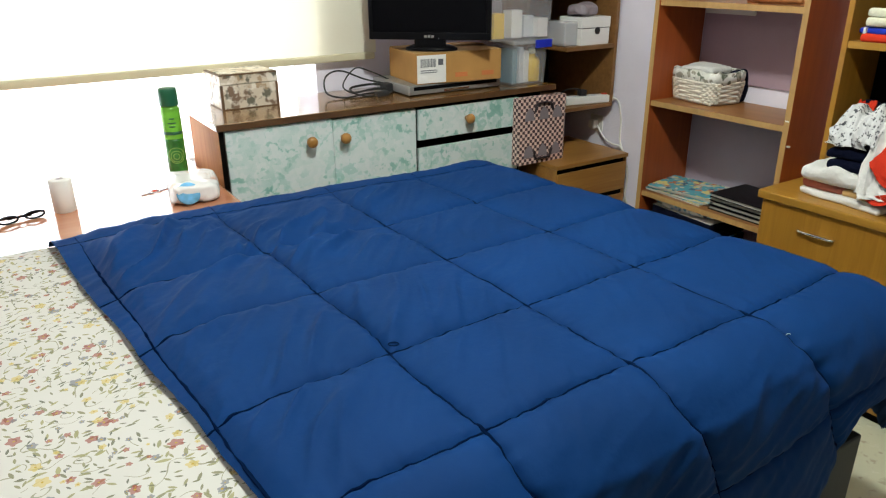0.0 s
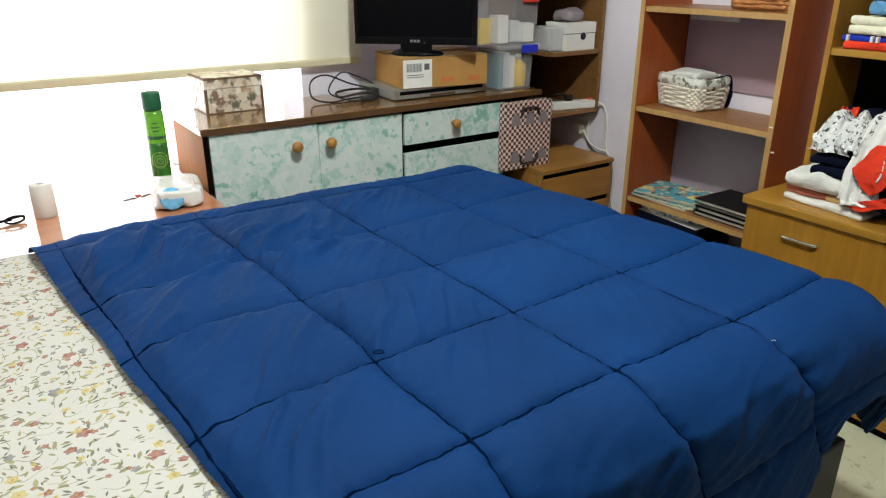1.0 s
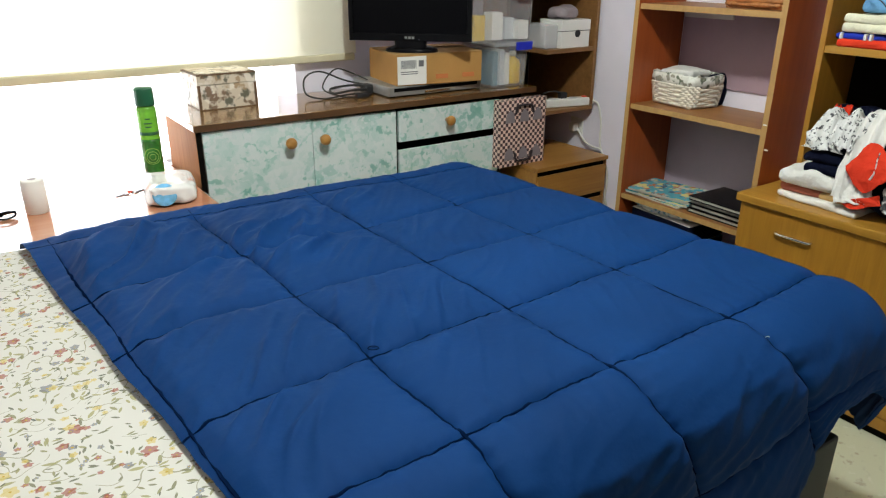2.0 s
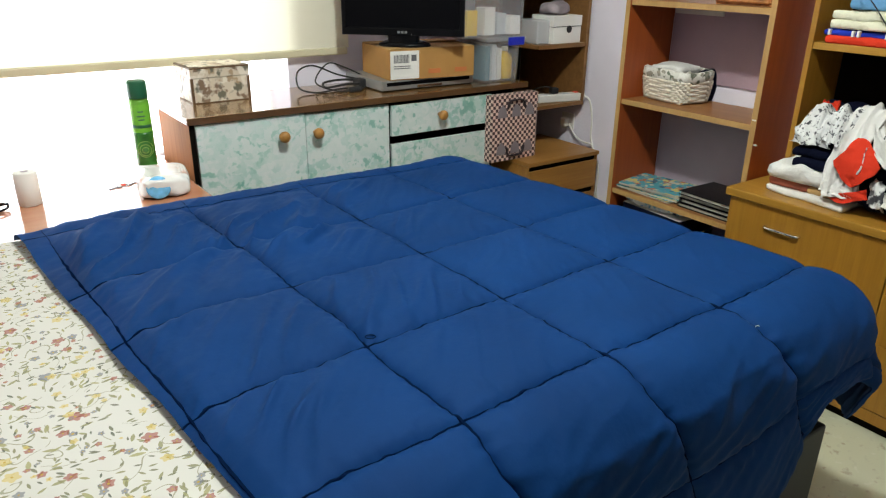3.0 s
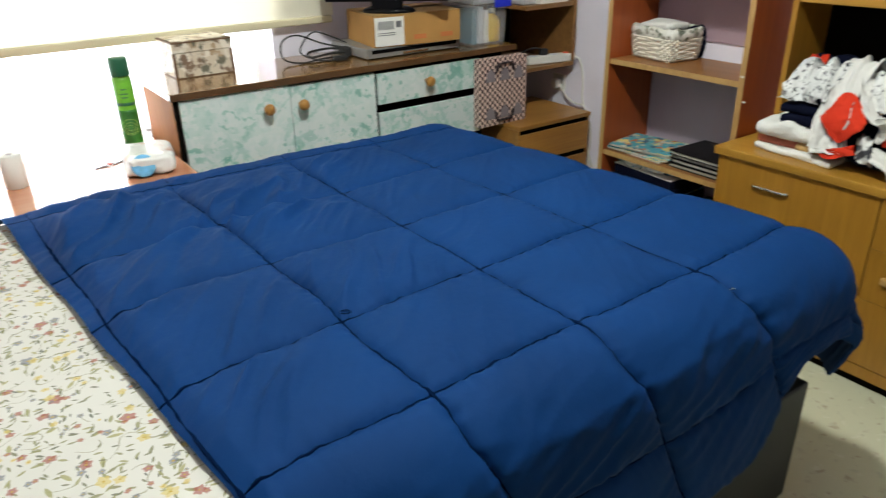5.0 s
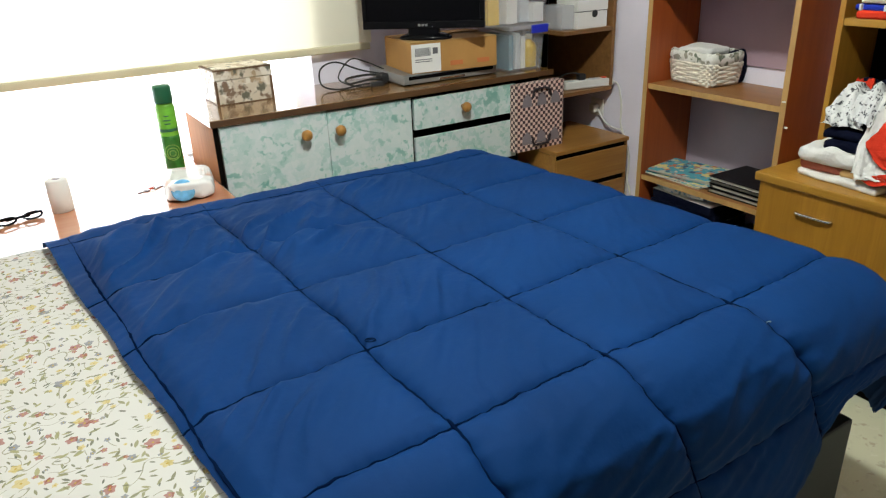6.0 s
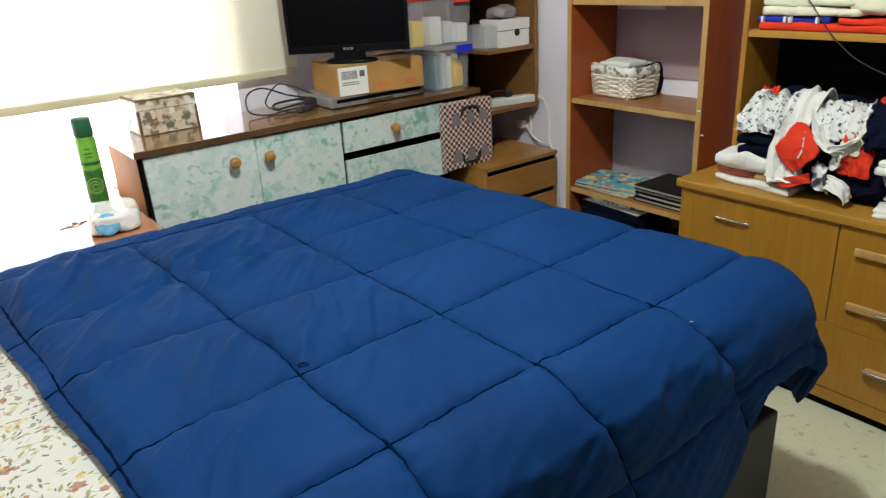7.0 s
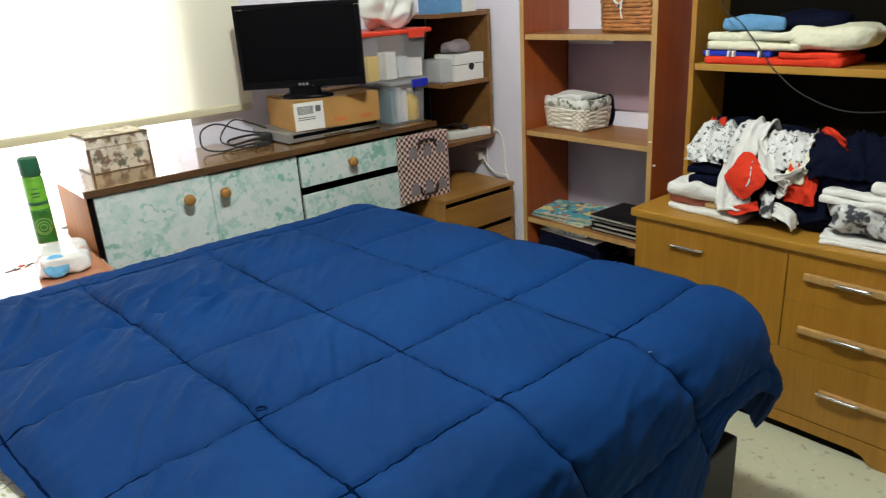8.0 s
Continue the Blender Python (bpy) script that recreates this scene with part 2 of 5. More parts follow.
M_wall = material("lilac_wall_paint", (0.83, 0.795, 0.89), 0.75, vary=0.05, scale=3, bump=0.25, bump_scale=90)
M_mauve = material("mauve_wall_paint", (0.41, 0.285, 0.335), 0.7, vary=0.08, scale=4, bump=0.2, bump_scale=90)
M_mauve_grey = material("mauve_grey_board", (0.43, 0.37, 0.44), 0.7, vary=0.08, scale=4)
# Ceiling is out of view; its dark colour holds down bounced light.
M_ceiling_low_bounce = material("low_bounce_ceiling", (0.30, 0.29, 0.27), 0.8, vary=0.04, scale=2, bump=0.2)
M_floor = blotch_material("terrazzo_tile", (0.60, 0.605, 0.44), [(0.66, 0.66, 0.52), (0.54, 0.54, 0.40), (0.45, 0.41, 0.30)], 30, 0.25, (0.61, 0.70))
# West and south walls, out of view, darkened to hold down bounced light.
M_wall_west = material("low_bounce_west_wall", (0.36, 0.32, 0.33), 0.8, vary=0.05, scale=3, bump=0.25, bump_scale=90)
M_wall_far = material("low_bounce_south_wall", (0.16, 0.13, 0.11), 0.8, vary=0.05, scale=3, bump=0.25, bump_scale=90)
M_quilt = material("blue_quilt_cotton", (0.0026, 0.0325, 0.131), 0.72, vary=0.14, scale=3.5, bump=0.28, bump_scale=58, spec=0.09)
M_lining = material("blue_lining", (0.016, 0.055, 0.16), 0.8, vary=0.1)
# Near-black blue for loose thread and, painted, the shade in seam grooves.
M_thread_shade = material("loose_thread_and_seam_shade", (0.0018, 0.008, 0.034), 0.95, vary=0.2, spec=0.0)
M_floral = floral_material()
M_mattress = material("white_mattress_ticking", (0.72, 0.70, 0.66), 0.8, vary=0.06, bump=0.2, bump_scale=120)
M_bedbase = material("dark_grey_leatherette", (0.009, 0.0095, 0.008), 0.55, vary=0.15, scale=8, bump=0.3, bump_scale=180)
M_oak_v = wood("oak_laminate_upright", (0.42, 0.205, 0.024), (0.31, 0.138, 0.014), 0.38, (16, 16, 1), 3.0)
M_oak_h = wood("oak_laminate_level", (0.45, 0.235, 0.034), (0.34, 0.165, 0.021), 0.35, (16, 1, 16), 3.0)
M_cherry = wood("cherry_laminate", (0.38, 0.085, 0.015), (0.28, 0.055, 0.010), 0.4, (16, 16, 1), 2.5)
M_edge = wood("pale_edge_band", (0.50, 0.30, 0.11), (0.38, 0.21, 0.07), 0.45, (14, 14, 1), 3.0)
M_shelfwood = wood("bookcase_shelf_laminate", (0.32, 0.140, 0.040), (0.24, 0.095, 0.024), 0.4, (16, 1, 16), 3.0)
M_walnut = wood("dresser_top_varnished", (0.25, 0.125, 0.028), (0.15, 0.068, 0.016), 0.22, (1, 14, 14), 3.0, coat=0.7, polish=0.10)
M_dresser_side = wood("dresser_side_veneer", (0.50, 0.22, 0.075), (0.38, 0.15, 0.05), 0.6, (14, 14, 1), 3.0)
M_dresser_side.node_tree.nodes["Principled BSDF"].inputs["Specular IOR Level"].default_value = 0.15
# Near-black: holds the shade of recesses and gaps; also the dresser's dark edge.
M_dark = material("recess_shade_and_dark_edge", (0.004, 0.003, 0.002), 0.8, vary=0.2, spec=0.06)
M_cornerwood = wood("brown_shelf_veneer", (0.26, 0.13, 0.04), (0.16, 0.07, 0.02), 0.45, (1, 14, 14), 3.0)
M_nightwood = wood("nightstand_veneer", (0.42, 0.215, 0.05), (0.29, 0.13, 0.03), 0.35, (1, 16, 16), 2.5)
M_desk = wood("salmon_desk_laminate", (0.62, 0.28, 0.15), (0.52, 0.20, 0.10), 0.14, (1, 10, 10), 2.0, coat=1.0, polish=0.04)
M_marble = marble_material()
M_knob = material("turned_wood_knob", (0.40, 0.19, 0.045), 0.28, vary=0.2, scale=30)
M_blind = blind_material()
M_white_plastic = material("white_plastic", (0.74, 0.73, 0.68), 0.4, vary=0.03)
M_frame = material("white_window_frame", (0.8, 0.8, 0.78), 0.35, vary=0.02)
M_black = material("black_gloss_plastic", (0.004, 0.004, 0.005), 0.25, vary=0.1, spec=0.12)
M_screen = material("dark_screen", (0.0025, 0.0025, 0.0035), 0.4, vary=0.05, spec=0.06)
M_black_matt = material("black_matt_rubber", (0.015, 0.015, 0.016), 0.6, vary=0.2)
M_chrome = material("brushed_chrome", (0.75, 0.75, 0.74), 0.22, 1.0, vary=0.05, scale=40)
M_silver = material("silver_grey_plastic", (0.30, 0.30, 0.29), 0.35, 0.4, vary=0.06)
M_card = material("brown_cardboard", (0.44, 0.23, 0.065), 0.8, vary=0.14, scale=5, bump=0.15, bump_scale=80)
M_card_light = material("pale_cardboard", (0.42, 0.25, 0.09), 0.8, vary=0.1, scale=7)
M_paper = material("white_paper", (0.80, 0.79, 0.75), 0.7, vary=0.03)
M_print = material("grey_print", (0.12, 0.12, 0.13), 0.7, vary=0.1)
M_orange_print = material("orange_print", (0.55, 0.17, 0.05), 0.7)
M_tub = clear_plastic("milky_clear_plastic", (0.80, 0.80, 0.82), 0.2, 0.13)
M_tub_lid = clear_plastic("frosted_plastic_lid", (0.82, 0.83, 0.86), 0.3, 0.35)
M_red_lid = material("red_plastic", (0.75, 0.055, 0.025), 0.35, vary=0.06)
M_blue_latch = material("blue_plastic", (0.015, 0.03, 0.48), 0.35, vary=0.06)
M_yellow = material("yellow_plastic", (0.80, 0.52, 0.03), 0.35, vary=0.08)
M_teal = material("teal_card", (0.10, 0.22, 0.27), 0.6, vary=0.1)
M_palegrey = material("pale_grey_card", (0.62, 0.64, 0.66), 0.7, vary=0.05)
M_green = material("green_can_print", (0.15, 0.44, 0.04), 0.25, vary=0.35, scale=9, stretch=(1, 1, 3))
M_green_dark = material("dark_green_plastic", (0.012, 0.11, 0.05), 0.35, vary=0.1)
M_green_deep = material("green_can_lower_print", (0.035, 0.20, 0.03), 0.25, vary=0.5, scale=22)
M_green_pale = material("pale_green_print", (0.30, 0.55, 0.10), 0.3, vary=0.1)
M_keepsake = blotch_material("floral_paper_covering", (0.66, 0.58, 0.46), [(0.80, 0.74, 0.64), (0.22, 0.14, 0.09), (0.42, 0.30, 0.18), (0.15, 0.14, 0.10)], 20, 0.4, (0.57, 0.63))
M_brown_trim = material("brown_box_edge", (0.14, 0.075, 0.035), 0.5, vary=0.2, scale=30)
M_checks = checker_material()
M_motif = material("dark_printed_motif", (0.025, 0.015, 0.02), 0.5, vary=0.1)
M_motif_grey = material("grey_printed_motif", (0.26, 0.22, 0.24), 0.5, vary=0.1)
M_wicker_white = material("whitewashed_wicker", (0.70, 0.65, 0.55), 0.65, vary=0.22, scale=45, bump=0.3)
M_wicker_brown = material("brown_wicker", (0.36, 0.14, 0.04), 0.5, vary=0.35, scale=40, bump=0.3)
M_liner = blotch_material("printed_basket_liner", (0.70, 0.69, 0.63), [(0.15, 0.17, 0.12), (0.80, 0.79, 0.74), (0.32, 0.30, 0.24)], 34, 0.85, (0.54, 0.58))
M_cover = blotch_material("magazine_cover", (0.10, 0.40, 0.48), [(0.62, 0.62, 0.50), (0.55, 0.20, 0.10), (0.06, 0.14, 0.22), (0.75, 0.65, 0.25)], 24, 0.25, (0.56, 0.62))
M_pages = material("paper_page_edges", (0.66, 0.63, 0.56), 0.8, vary=0.15, scale=60, stretch=(0.2, 0.2, 12))
M_cloth_white = material("white_jersey", (0.76, 0.75, 0.72), 0.9, vary=0.06, bump=0.5, bump_scale=38, spec=0.05)
M_cloth_cream = material("cream_cotton", (0.72, 0.70, 0.54), 0.9, vary=0.08, bump=0.5, bump_scale=38, spec=0.05)
M_cloth_navy = material("navy_cloth_and_gap_shade", (0.0045, 0.006, 0.018), 0.9, vary=0.2, bump=0.5, bump_scale=38, spec=0.05)
M_cloth_red = material("red_jersey", (0.66, 0.045, 0.02), 0.85, vary=0.12, bump=0.5, bump_scale=38, spec=0.05)
M_cloth_dusty = material("dusty_red_cotton", (0.42, 0.13, 0.085), 0.9, vary=0.15, bump=0.5, bump_scale=38, spec=0.05)
M_cloth_royal = material("royal_blue_jersey", (0.02, 0.04, 0.38), 0.85, vary=0.12, bump=0.5, bump_scale=38, spec=0.05)
M_cloth_sky = material("faded_blue_cotton", (0.14, 0.32, 0.56), 0.9, vary=0.15, bump=0.5, bump_scale=38, spec=0.05)
M_cloth_grey = blotch_material("grey_patterned_jersey", (0.58, 0.58, 0.57), [(0.10, 0.10, 0.11), (0.70, 0.70, 0.69), (0.05, 0.05, 0.06)], 26, 0.9, (0.54, 0.60))
M_cloth_spot = blotch_material("black_white_print_jersey", (0.72, 0.72, 0.71), [(0.07, 0.07, 0.08), (0.66, 0.66, 0.65)], 75, 0.9, (0.55, 0.60))
M_wipes = blotch_material("wipes_wrapper", (0.76, 0.76, 0.75), [(0.62, 0.68, 0.72), (0.80, 0.80, 0.79), (0.72, 0.50, 0.42)], 13, 0.2, (0.58, 0.66))


# ---- mesh tools ----
def part(name, bm, mat, parent=None, label="", smooth=False):
    me = bpy.data.meshes.new(name)
    bmesh.ops.recalc_face_normals(bm, faces=bm.faces)
    bm.to_mesh(me)
    bm.free()
    me.materials.append(mat)
    if smooth:
        me.polygons.foreach_set("use_smooth", [True] * len(me.polygons))
    ob = new(name, me)
    if parent:
        ob.parent = parent
    if label:
        ob["label"] = label
    return ob


def thing(name, label, category, loc=(0, 0, 0), rz=0.0, group="", kind=""):
    ob = new(name)
    ob.empty_display_size = 0.05
    ob.matrix_world = pose(*loc, 0, 0, rz)
    return tagged(ob, label, category, group, kind)


def slab(x0, x1, y0, y1, z0, z1, bevel=0.003, segments=2, bm=None):
    """A box between two corners, with rounded edges."""
    own = bmesh.new()
    r = bmesh.ops.create_cube(own, size=1.0)
    for v in r["verts"]:
        v.co = Vector((x0 + (v.co.x + 0.5) * (x1 - x0), y0 + (v.co.y + 0.5) * (y1 - y0), z0 + (v.co.z + 0.5) * (z1 - z0)))
    if bevel:
        bmesh.ops.bevel(own, geom=own.edges[:], offset=min(bevel, 0.45 * min(abs(x1 - x0), abs(y1 - y0), abs(z1 - z0))), segments=segments, affect="EDGES", profile=0.6)
    if bm is None:
        return own
    me = bpy.data.meshes.new("tmp")
    own.to_mesh(me)
    own.free()
    bm.from_mesh(me)
    bpy.data.meshes.remove(me)
    return bm


def lathe(profile, seg=28):
    """A turned body round z from (radius, height) pairs."""
    bm = bmesh.new()
    rings = []
    for r, z in profile:
        rings.append([bm.verts.new((r * math.cos(2 * math.pi * k / seg), r * math.sin(2 * math.pi * k / seg), z)) for k in range(seg)])
    for a, b in zip(rings, rings[1:]):
        for k in range(seg):
            bm.faces.new((a[k], a[(k + 1) % seg], b[(k + 1) % seg], b[k]))
    bm.faces.new(rings[0][::-1])
    bm.faces.new(rings[-1])
    return bm


def smooth_path(points, steps=8, closed=False):
    p = [Vector(q) for q in points]
    n = len(p)
    out = []
    for i in range(n if closed else n - 1):
        a, b, c, d = (p[(i + k) % n] if closed else p[min(max(i + k, 0), n - 1)] for k in (-1, 0, 1, 2))
        for s in range(steps):
            t = s / steps
            out.append(0.5 * (2 * b + (c - a) * t + (2 * a - 5 * b + 4 * c - d) * t * t + (3 * b - a - 3 * c + d) * t ** 3))
    if not closed:
        out.append(p[-1])
    return out


def tube(points, radius, seg=8, steps=8, closed=False, bm=None, flat=1.0):
    """A round cord along a smooth path. radius: a number, or a function of 0 to 1."""
    bm = bm or bmesh.new()
    path = smooth_path(points, steps, closed) if steps else [Vector(q) for q in points]
    rings = []
    n = len(path)
    for i, q in enumerate(path):
        a, b = path[(i - 1) % n if closed else max(i - 1, 0)], path[(i + 1) % n if closed else min(i + 1, n - 1)]
        along = (b - a).normalized()
        side = along.cross(Vector((0, 0, 1)))
        side = side.normalized() if side.length > 1e-3 else Vector((1, 0, 0))
        up = side.cross(along).normalized()
        r = radius(i / max(n - 1, 1)) if callable(radius) else radius
        rings.append([bm.verts.new(q + r * (math.cos(2 * math.pi * k / seg) * side + flat * math.sin(2 * math.pi * k / seg) * up)) for k in range(seg)])
    pairs = list(zip(rings, rings[1:])) + ([(rings[-1], rings[0])] if closed else [])
    for a, b in pairs:
        for k in range(seg):
            bm.faces.new((a[k], a[(k + 1) % seg], b[(k + 1) % seg], b[k]))
    if not closed:
        bm.faces.new(rings[0][::-1])
        bm.faces.new(rings[-1])
    return bm


def cloth_lump(w, d, h, seed, crumple=0.25, freq=9.0, cuts=4, boxy=0.5):
    """A soft folded or crumpled garment, resting on z = 0."""
    bm = bmesh.new()
    bmesh.ops.create_icosphere(bm, subdivisions=cuts, radius=1.0)
    off = Vector((seed * 7.13, seed * 3.77, seed * 5.31))
    for v in bm.verts:
        n = v.co.normalized()
        q = Vector([math.copysign(abs(c) ** boxy, c) for c in n])
        s = Vector((q.x * w / 2, q.y * d / 2, q.z * h / 2))
        f = noise.noise(s * freq + off)
        g = 1 - abs(noise.noise(s * freq * 1.7 + off * 2)) * 2
        k = crumple * min(w, d, h * 2) * 0.5
        s += Vector((n.x, n.y, n.z * 0.8)) * k * (0.6 * f + 0.5 * g - 0.2)
        v.co = s
    low = min(v.co.z for v in bm.verts)
    for v in bm.verts:
        v.co.z = max(v.co.z - low - h * 0.06, 0.0)
    return bm


def folded_stack(w, d, h, seed, layers=3):
    """A folded garment: rounded layers, each a little out of line, the front edge showing the folds."""
    bm = bmesh.new()
    rng = random.Random(seed)
    t = h / layers
    for k in range(layers):
        dx, dy = rng.uniform(-0.006, 0.006), rng.uniform(-0.008, 0.008)
        own = slab(-w / 2 + dx, w / 2 + dx, -d / 2 + dy, d / 2 + dy, k * t, (k + 1) * t * 0.995, t * 0.45, 3)
        bmesh.ops.subdivide_edges(own, edges=[e for e in own.edges if e.calc_length() > 0.05], cuts=9, use_grid_fill=True)
        for v in own.verts:
            q = v.co * 14 + Vector((seed, k * 3.1, 0))
            v.co.z += 0.35 * t * noise.noise(q) * (0 if k == 0 and v.co.z < t * 0.3 else 1)
            v.co.x += 0.010 * noise.noise(q * 0.8 + Vector((9, 0, 0)))
            v.co.y += 0.010 * noise.noise(q * 0.8 + Vector((0, 9, 0)))
        me = bpy.data.meshes.new("tmp")
        own.to_mesh(me)
        own.free()
        bm.from_mesh(me)
        bpy.data.meshes.remove(me)
    low = min(v.co.z for v in bm.verts)
    for v in bm.verts:
        v.co.z -= low
    return bm


# ---- the room ----
X_LEFT, X_RIGHT, Y_NEAR, Y_WIN, Z_TOP = -0.45, 2.68, -2.90, 2.88, 2.66
WIN_L, WIN_R, WIN_LOW, WIN_TOP = -0.31, 1.385, 0.56, 2.08

floor_bm = slab(X_LEFT - 0.2, X_RIGHT + 0.2, Y_NEAR - 0.2, Y_WIN + 0.2, -0.12, 0.0, 0)
floor = tagged(part("floor", floor_bm, M_floor), "pale speckled terrazzo tile floor", "floor", kind="structure")

ceiling_bm = slab(X_LEFT - 0.2, X_RIGHT + 0.2, Y_NEAR - 0.2, Y_WIN + 0.2, Z_TOP, Z_TOP + 0.1, 0)
tagged(part("ceiling", ceiling_bm, M_ceiling_low_bounce), "unseen ceiling, kept dark to cut bounced light", "ceiling", kind="structure")

for name, dims, mat, lab in (
    ("wall_east", (X_RIGHT, X_RIGHT + 0.2, Y_NEAR - 0.2, Y_WIN + 0.2, -0.12, Z_TOP), M_wall, "lilac painted wall behind the bookcases"),
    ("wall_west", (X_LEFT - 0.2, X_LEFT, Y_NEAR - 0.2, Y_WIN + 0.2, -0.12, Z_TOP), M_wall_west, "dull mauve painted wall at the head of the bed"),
    ("wall_south", (X_LEFT, X_RIGHT, Y_NEAR - 0.2, Y_NEAR, -0.12, Z_TOP), M_wall_far, "plain dark painted wall"),
):
    tagged(part(name, slab(*dims, 0), mat), lab, "wall", kind="structure")
north = bmesh.new()
slab(X_LEFT, WIN_L, Y_WIN, Y_WIN + 0.2, -0.12, Z_TOP, 0, bm=north)
slab(WIN_R, X_RIGHT, Y_WIN, Y_WIN + 0.2, -0.12, Z_TOP, 0, bm=north)
slab(WIN_L, WIN_R, Y_WIN, Y_WIN + 0.2, -0.12, WIN_LOW, 0, bm=north)
slab(WIN_L, WIN_R, Y_WIN, Y_WIN + 0.2, WIN_TOP, Z_TOP, 0, bm=north)
tagged(part("wall_north", north, M_wall), "lilac painted wall with a wide window", "wall", kind="structure")

# window: a frame set outside the opening, one wide pane, and the bright sky beyond
window = thing("window_1", "wide window full of glaring white daylight", "window", (0.5, 3.09, 0.6), kind="structure")
wf = bmesh.new()
for x in (WIN_L - 0.05, WIN_R + 0.005):
    slab(x - 0.5, x + 0.045 - 0.5, 0, 0.05, -0.07, 1.53, 0.004, bm=wf)
slab(WIN_L - 0.5, WIN_R - 0.5, 0, 0.05, -0.07, -0.03, 0.004, bm=wf)
slab(WIN_L - 0.5, WIN_R - 0.5, 0, 0.05, 1.485, 1.53, 0.004, bm=wf)
part("window_frame", wf, M_frame, window)
M_glass = clear_plastic("window_glass", (0.9, 0.93, 0.95), 0.02, 0.04)
pane = part("pane", slab(WIN_L - 0.5, WIN_R - 0.5, 0.022, 0.028, -0.03, 1.485, 0), M_glass, window)
pane.visible_shadow = False
M_sky = bpy.data.materials.new("hazy_bright_sky")
M_sky.use_nodes = True
M_sky.node_tree.nodes["Principled BSDF"].inputs["Emission Color"].default_value = (0.95, 0.98, 1.0, 1)
M_sky.node_tree.nodes["Principled BSDF"].inputs["Emission Strength"].default_value = 3.4
tagged(part("backdrop", slab(-7, 9, 7.0, 7.1, -4, 7, 0), M_sky), "plain white overexposed sky outside the window", "backdrop", kind="structure")

# roller blind
blind = thing("roller_blind", "cream fabric roller blind pulled halfway down over the window", "blind", (0, 0, 2.2))
fab = bmesh.new()
nx, nz = 40, 12
grid = [[fab.verts.new((-0.40 + 2.05 * i / nx, 2.845 + 0.002 * math.sin(i * 0.9 + j * 0.2), -1.225 + 1.20 * j / nz)) for i in range(nx + 1)] for j in range(nz + 1)]
for j in range(nz):
    for i in range(nx):
        fab.faces.new((grid[j][i], grid[j][i + 1], grid[j + 1][i + 1], grid[j + 1][i]))
part("blind_fabric", fab, M_blind, blind, smooth=True)
part("bottom_bar", slab(-0.405, 1.640, 2.832, 2.858, -1.252, -1.222, 0.008, 3), material("cream_bar_plastic", (0.66, 0.61, 0.42), 0.5, vary=0.06), blind, "cream hem bar")
part("roller", tube([(-0.40, 2.84, 0.0), (1.65, 2.84, 0.0)], 0.03, 16, 1), M_white_plastic, blind, smooth=True)

# ---- bed ----
BX0, BX1, BY0, BY1 = -0.26, 1.695, 0.655, 2.0
bed = thing("bed", "double divan bed with dark grey base and white mattress", "bed", ((BX0 + BX1) / 2, (BY0 + BY1) / 2, 0))
cx, cy = (BX0 + BX1) / 2, (BY0 + BY1) / 2
part("base", slab(BX0 - cx, BX1 - cx, BY0 - cy, BY1 - cy, 0.0, 0.344, 0.008, 3), M_bedbase, bed, "dark grey divan base")
part("mattress", slab(BX0 + 0.005 - cx, BX1 - 0.045 - cx, BY0 + 0.01 - cy, BY1 - 0.02 - cy, 0.346, 0.668, 0.045, 5), M_mattress, bed, "white mattress", smooth=True)


def bed_drape(u, v, xe, y0, y1, r, top, flare):
    """Place and outward normal of a cover point at flat coordinates u, v: it bends over the foot and both sides of the bed."""
    ex, ey, ef = max(0.0, u - xe), max(0.0, y0 - v), max(0.0, v - y1)
    sx, sy = min(u, xe), min(max(v, y0), y1)
    d = math.hypot(ex, ey + ef)
    if d < 1e-6:
        return Vector((sx, sy, top)), Vector((0, 0, 1))
    way = Vector((ex, ef - ey, 0)) / d
    if d < r * math.pi / 2:
        a = d / r
        return Vector((sx, sy, top)) + way * r * math.sin(a) - Vector((0, 0, r * (1 - math.cos(a)))), way * math.sin(a) + Vector((0, 0, math.cos(a)))
    rest = d - r * math.pi / 2
    return Vector((sx, sy, top)) + way * (r + flare * rest) - Vector((0, 0, r + rest)), way


# floral sheet over the mattress, seen at the head
sheet = bmesh.new()
nu, nv = 110, 130
rows = []
for i in range(nu + 1):
    u = -0.24 + 0.70 * i / nu
    row = []
    for j in range(nv + 1):
        v = 0.36 + 1.85 * j / nv
        p, n = bed_drape(u, v, 5.0, 0.715, 1.945, 0.05, 0.681, 0.02)
        wr = 0.006 * noise.noise(Vector((u * 3, v * 7, 1.0))) + 0.0025 * noise.noise(Vector((u * 16 + v * 5, v * 9, 4.0)))
        row.append(sheet.verts.new(p + n * (wr + 0.004)))
    rows.append(row)
for a, b in zip(rows, rows[1:]):
    for j in range(nv):
        sheet.faces.new((a[j], a[j + 1], b[j + 1], b[j]))
tagged(part("bed_sheet", sheet, M_floral, smooth=True), "ivory cotton sheet printed with small red, yellow and grey flowers", "bed sheet")

# quilt: stitched squares, puffed between the seams, hanging over the foot and both sides
U_SEAMS = (0.335, 0.358, 0.671, 0.989, 1.301, 1.690, 2.040)
U_SLANT = (-0.108, -0.067, -0.039, -0.021, -0.056, -0.060, 0.0)
V_SEAMS = (0.285, 0.470, 0.737, 0.995, 1.275, 1.545, 1.872, 1.965)
V_SLANT = (0.02, 0.03, 0.035, 0.064, 0.044, 0.073, 0.0, -0.02)
QY0, QY1 = 0.728, 1.915
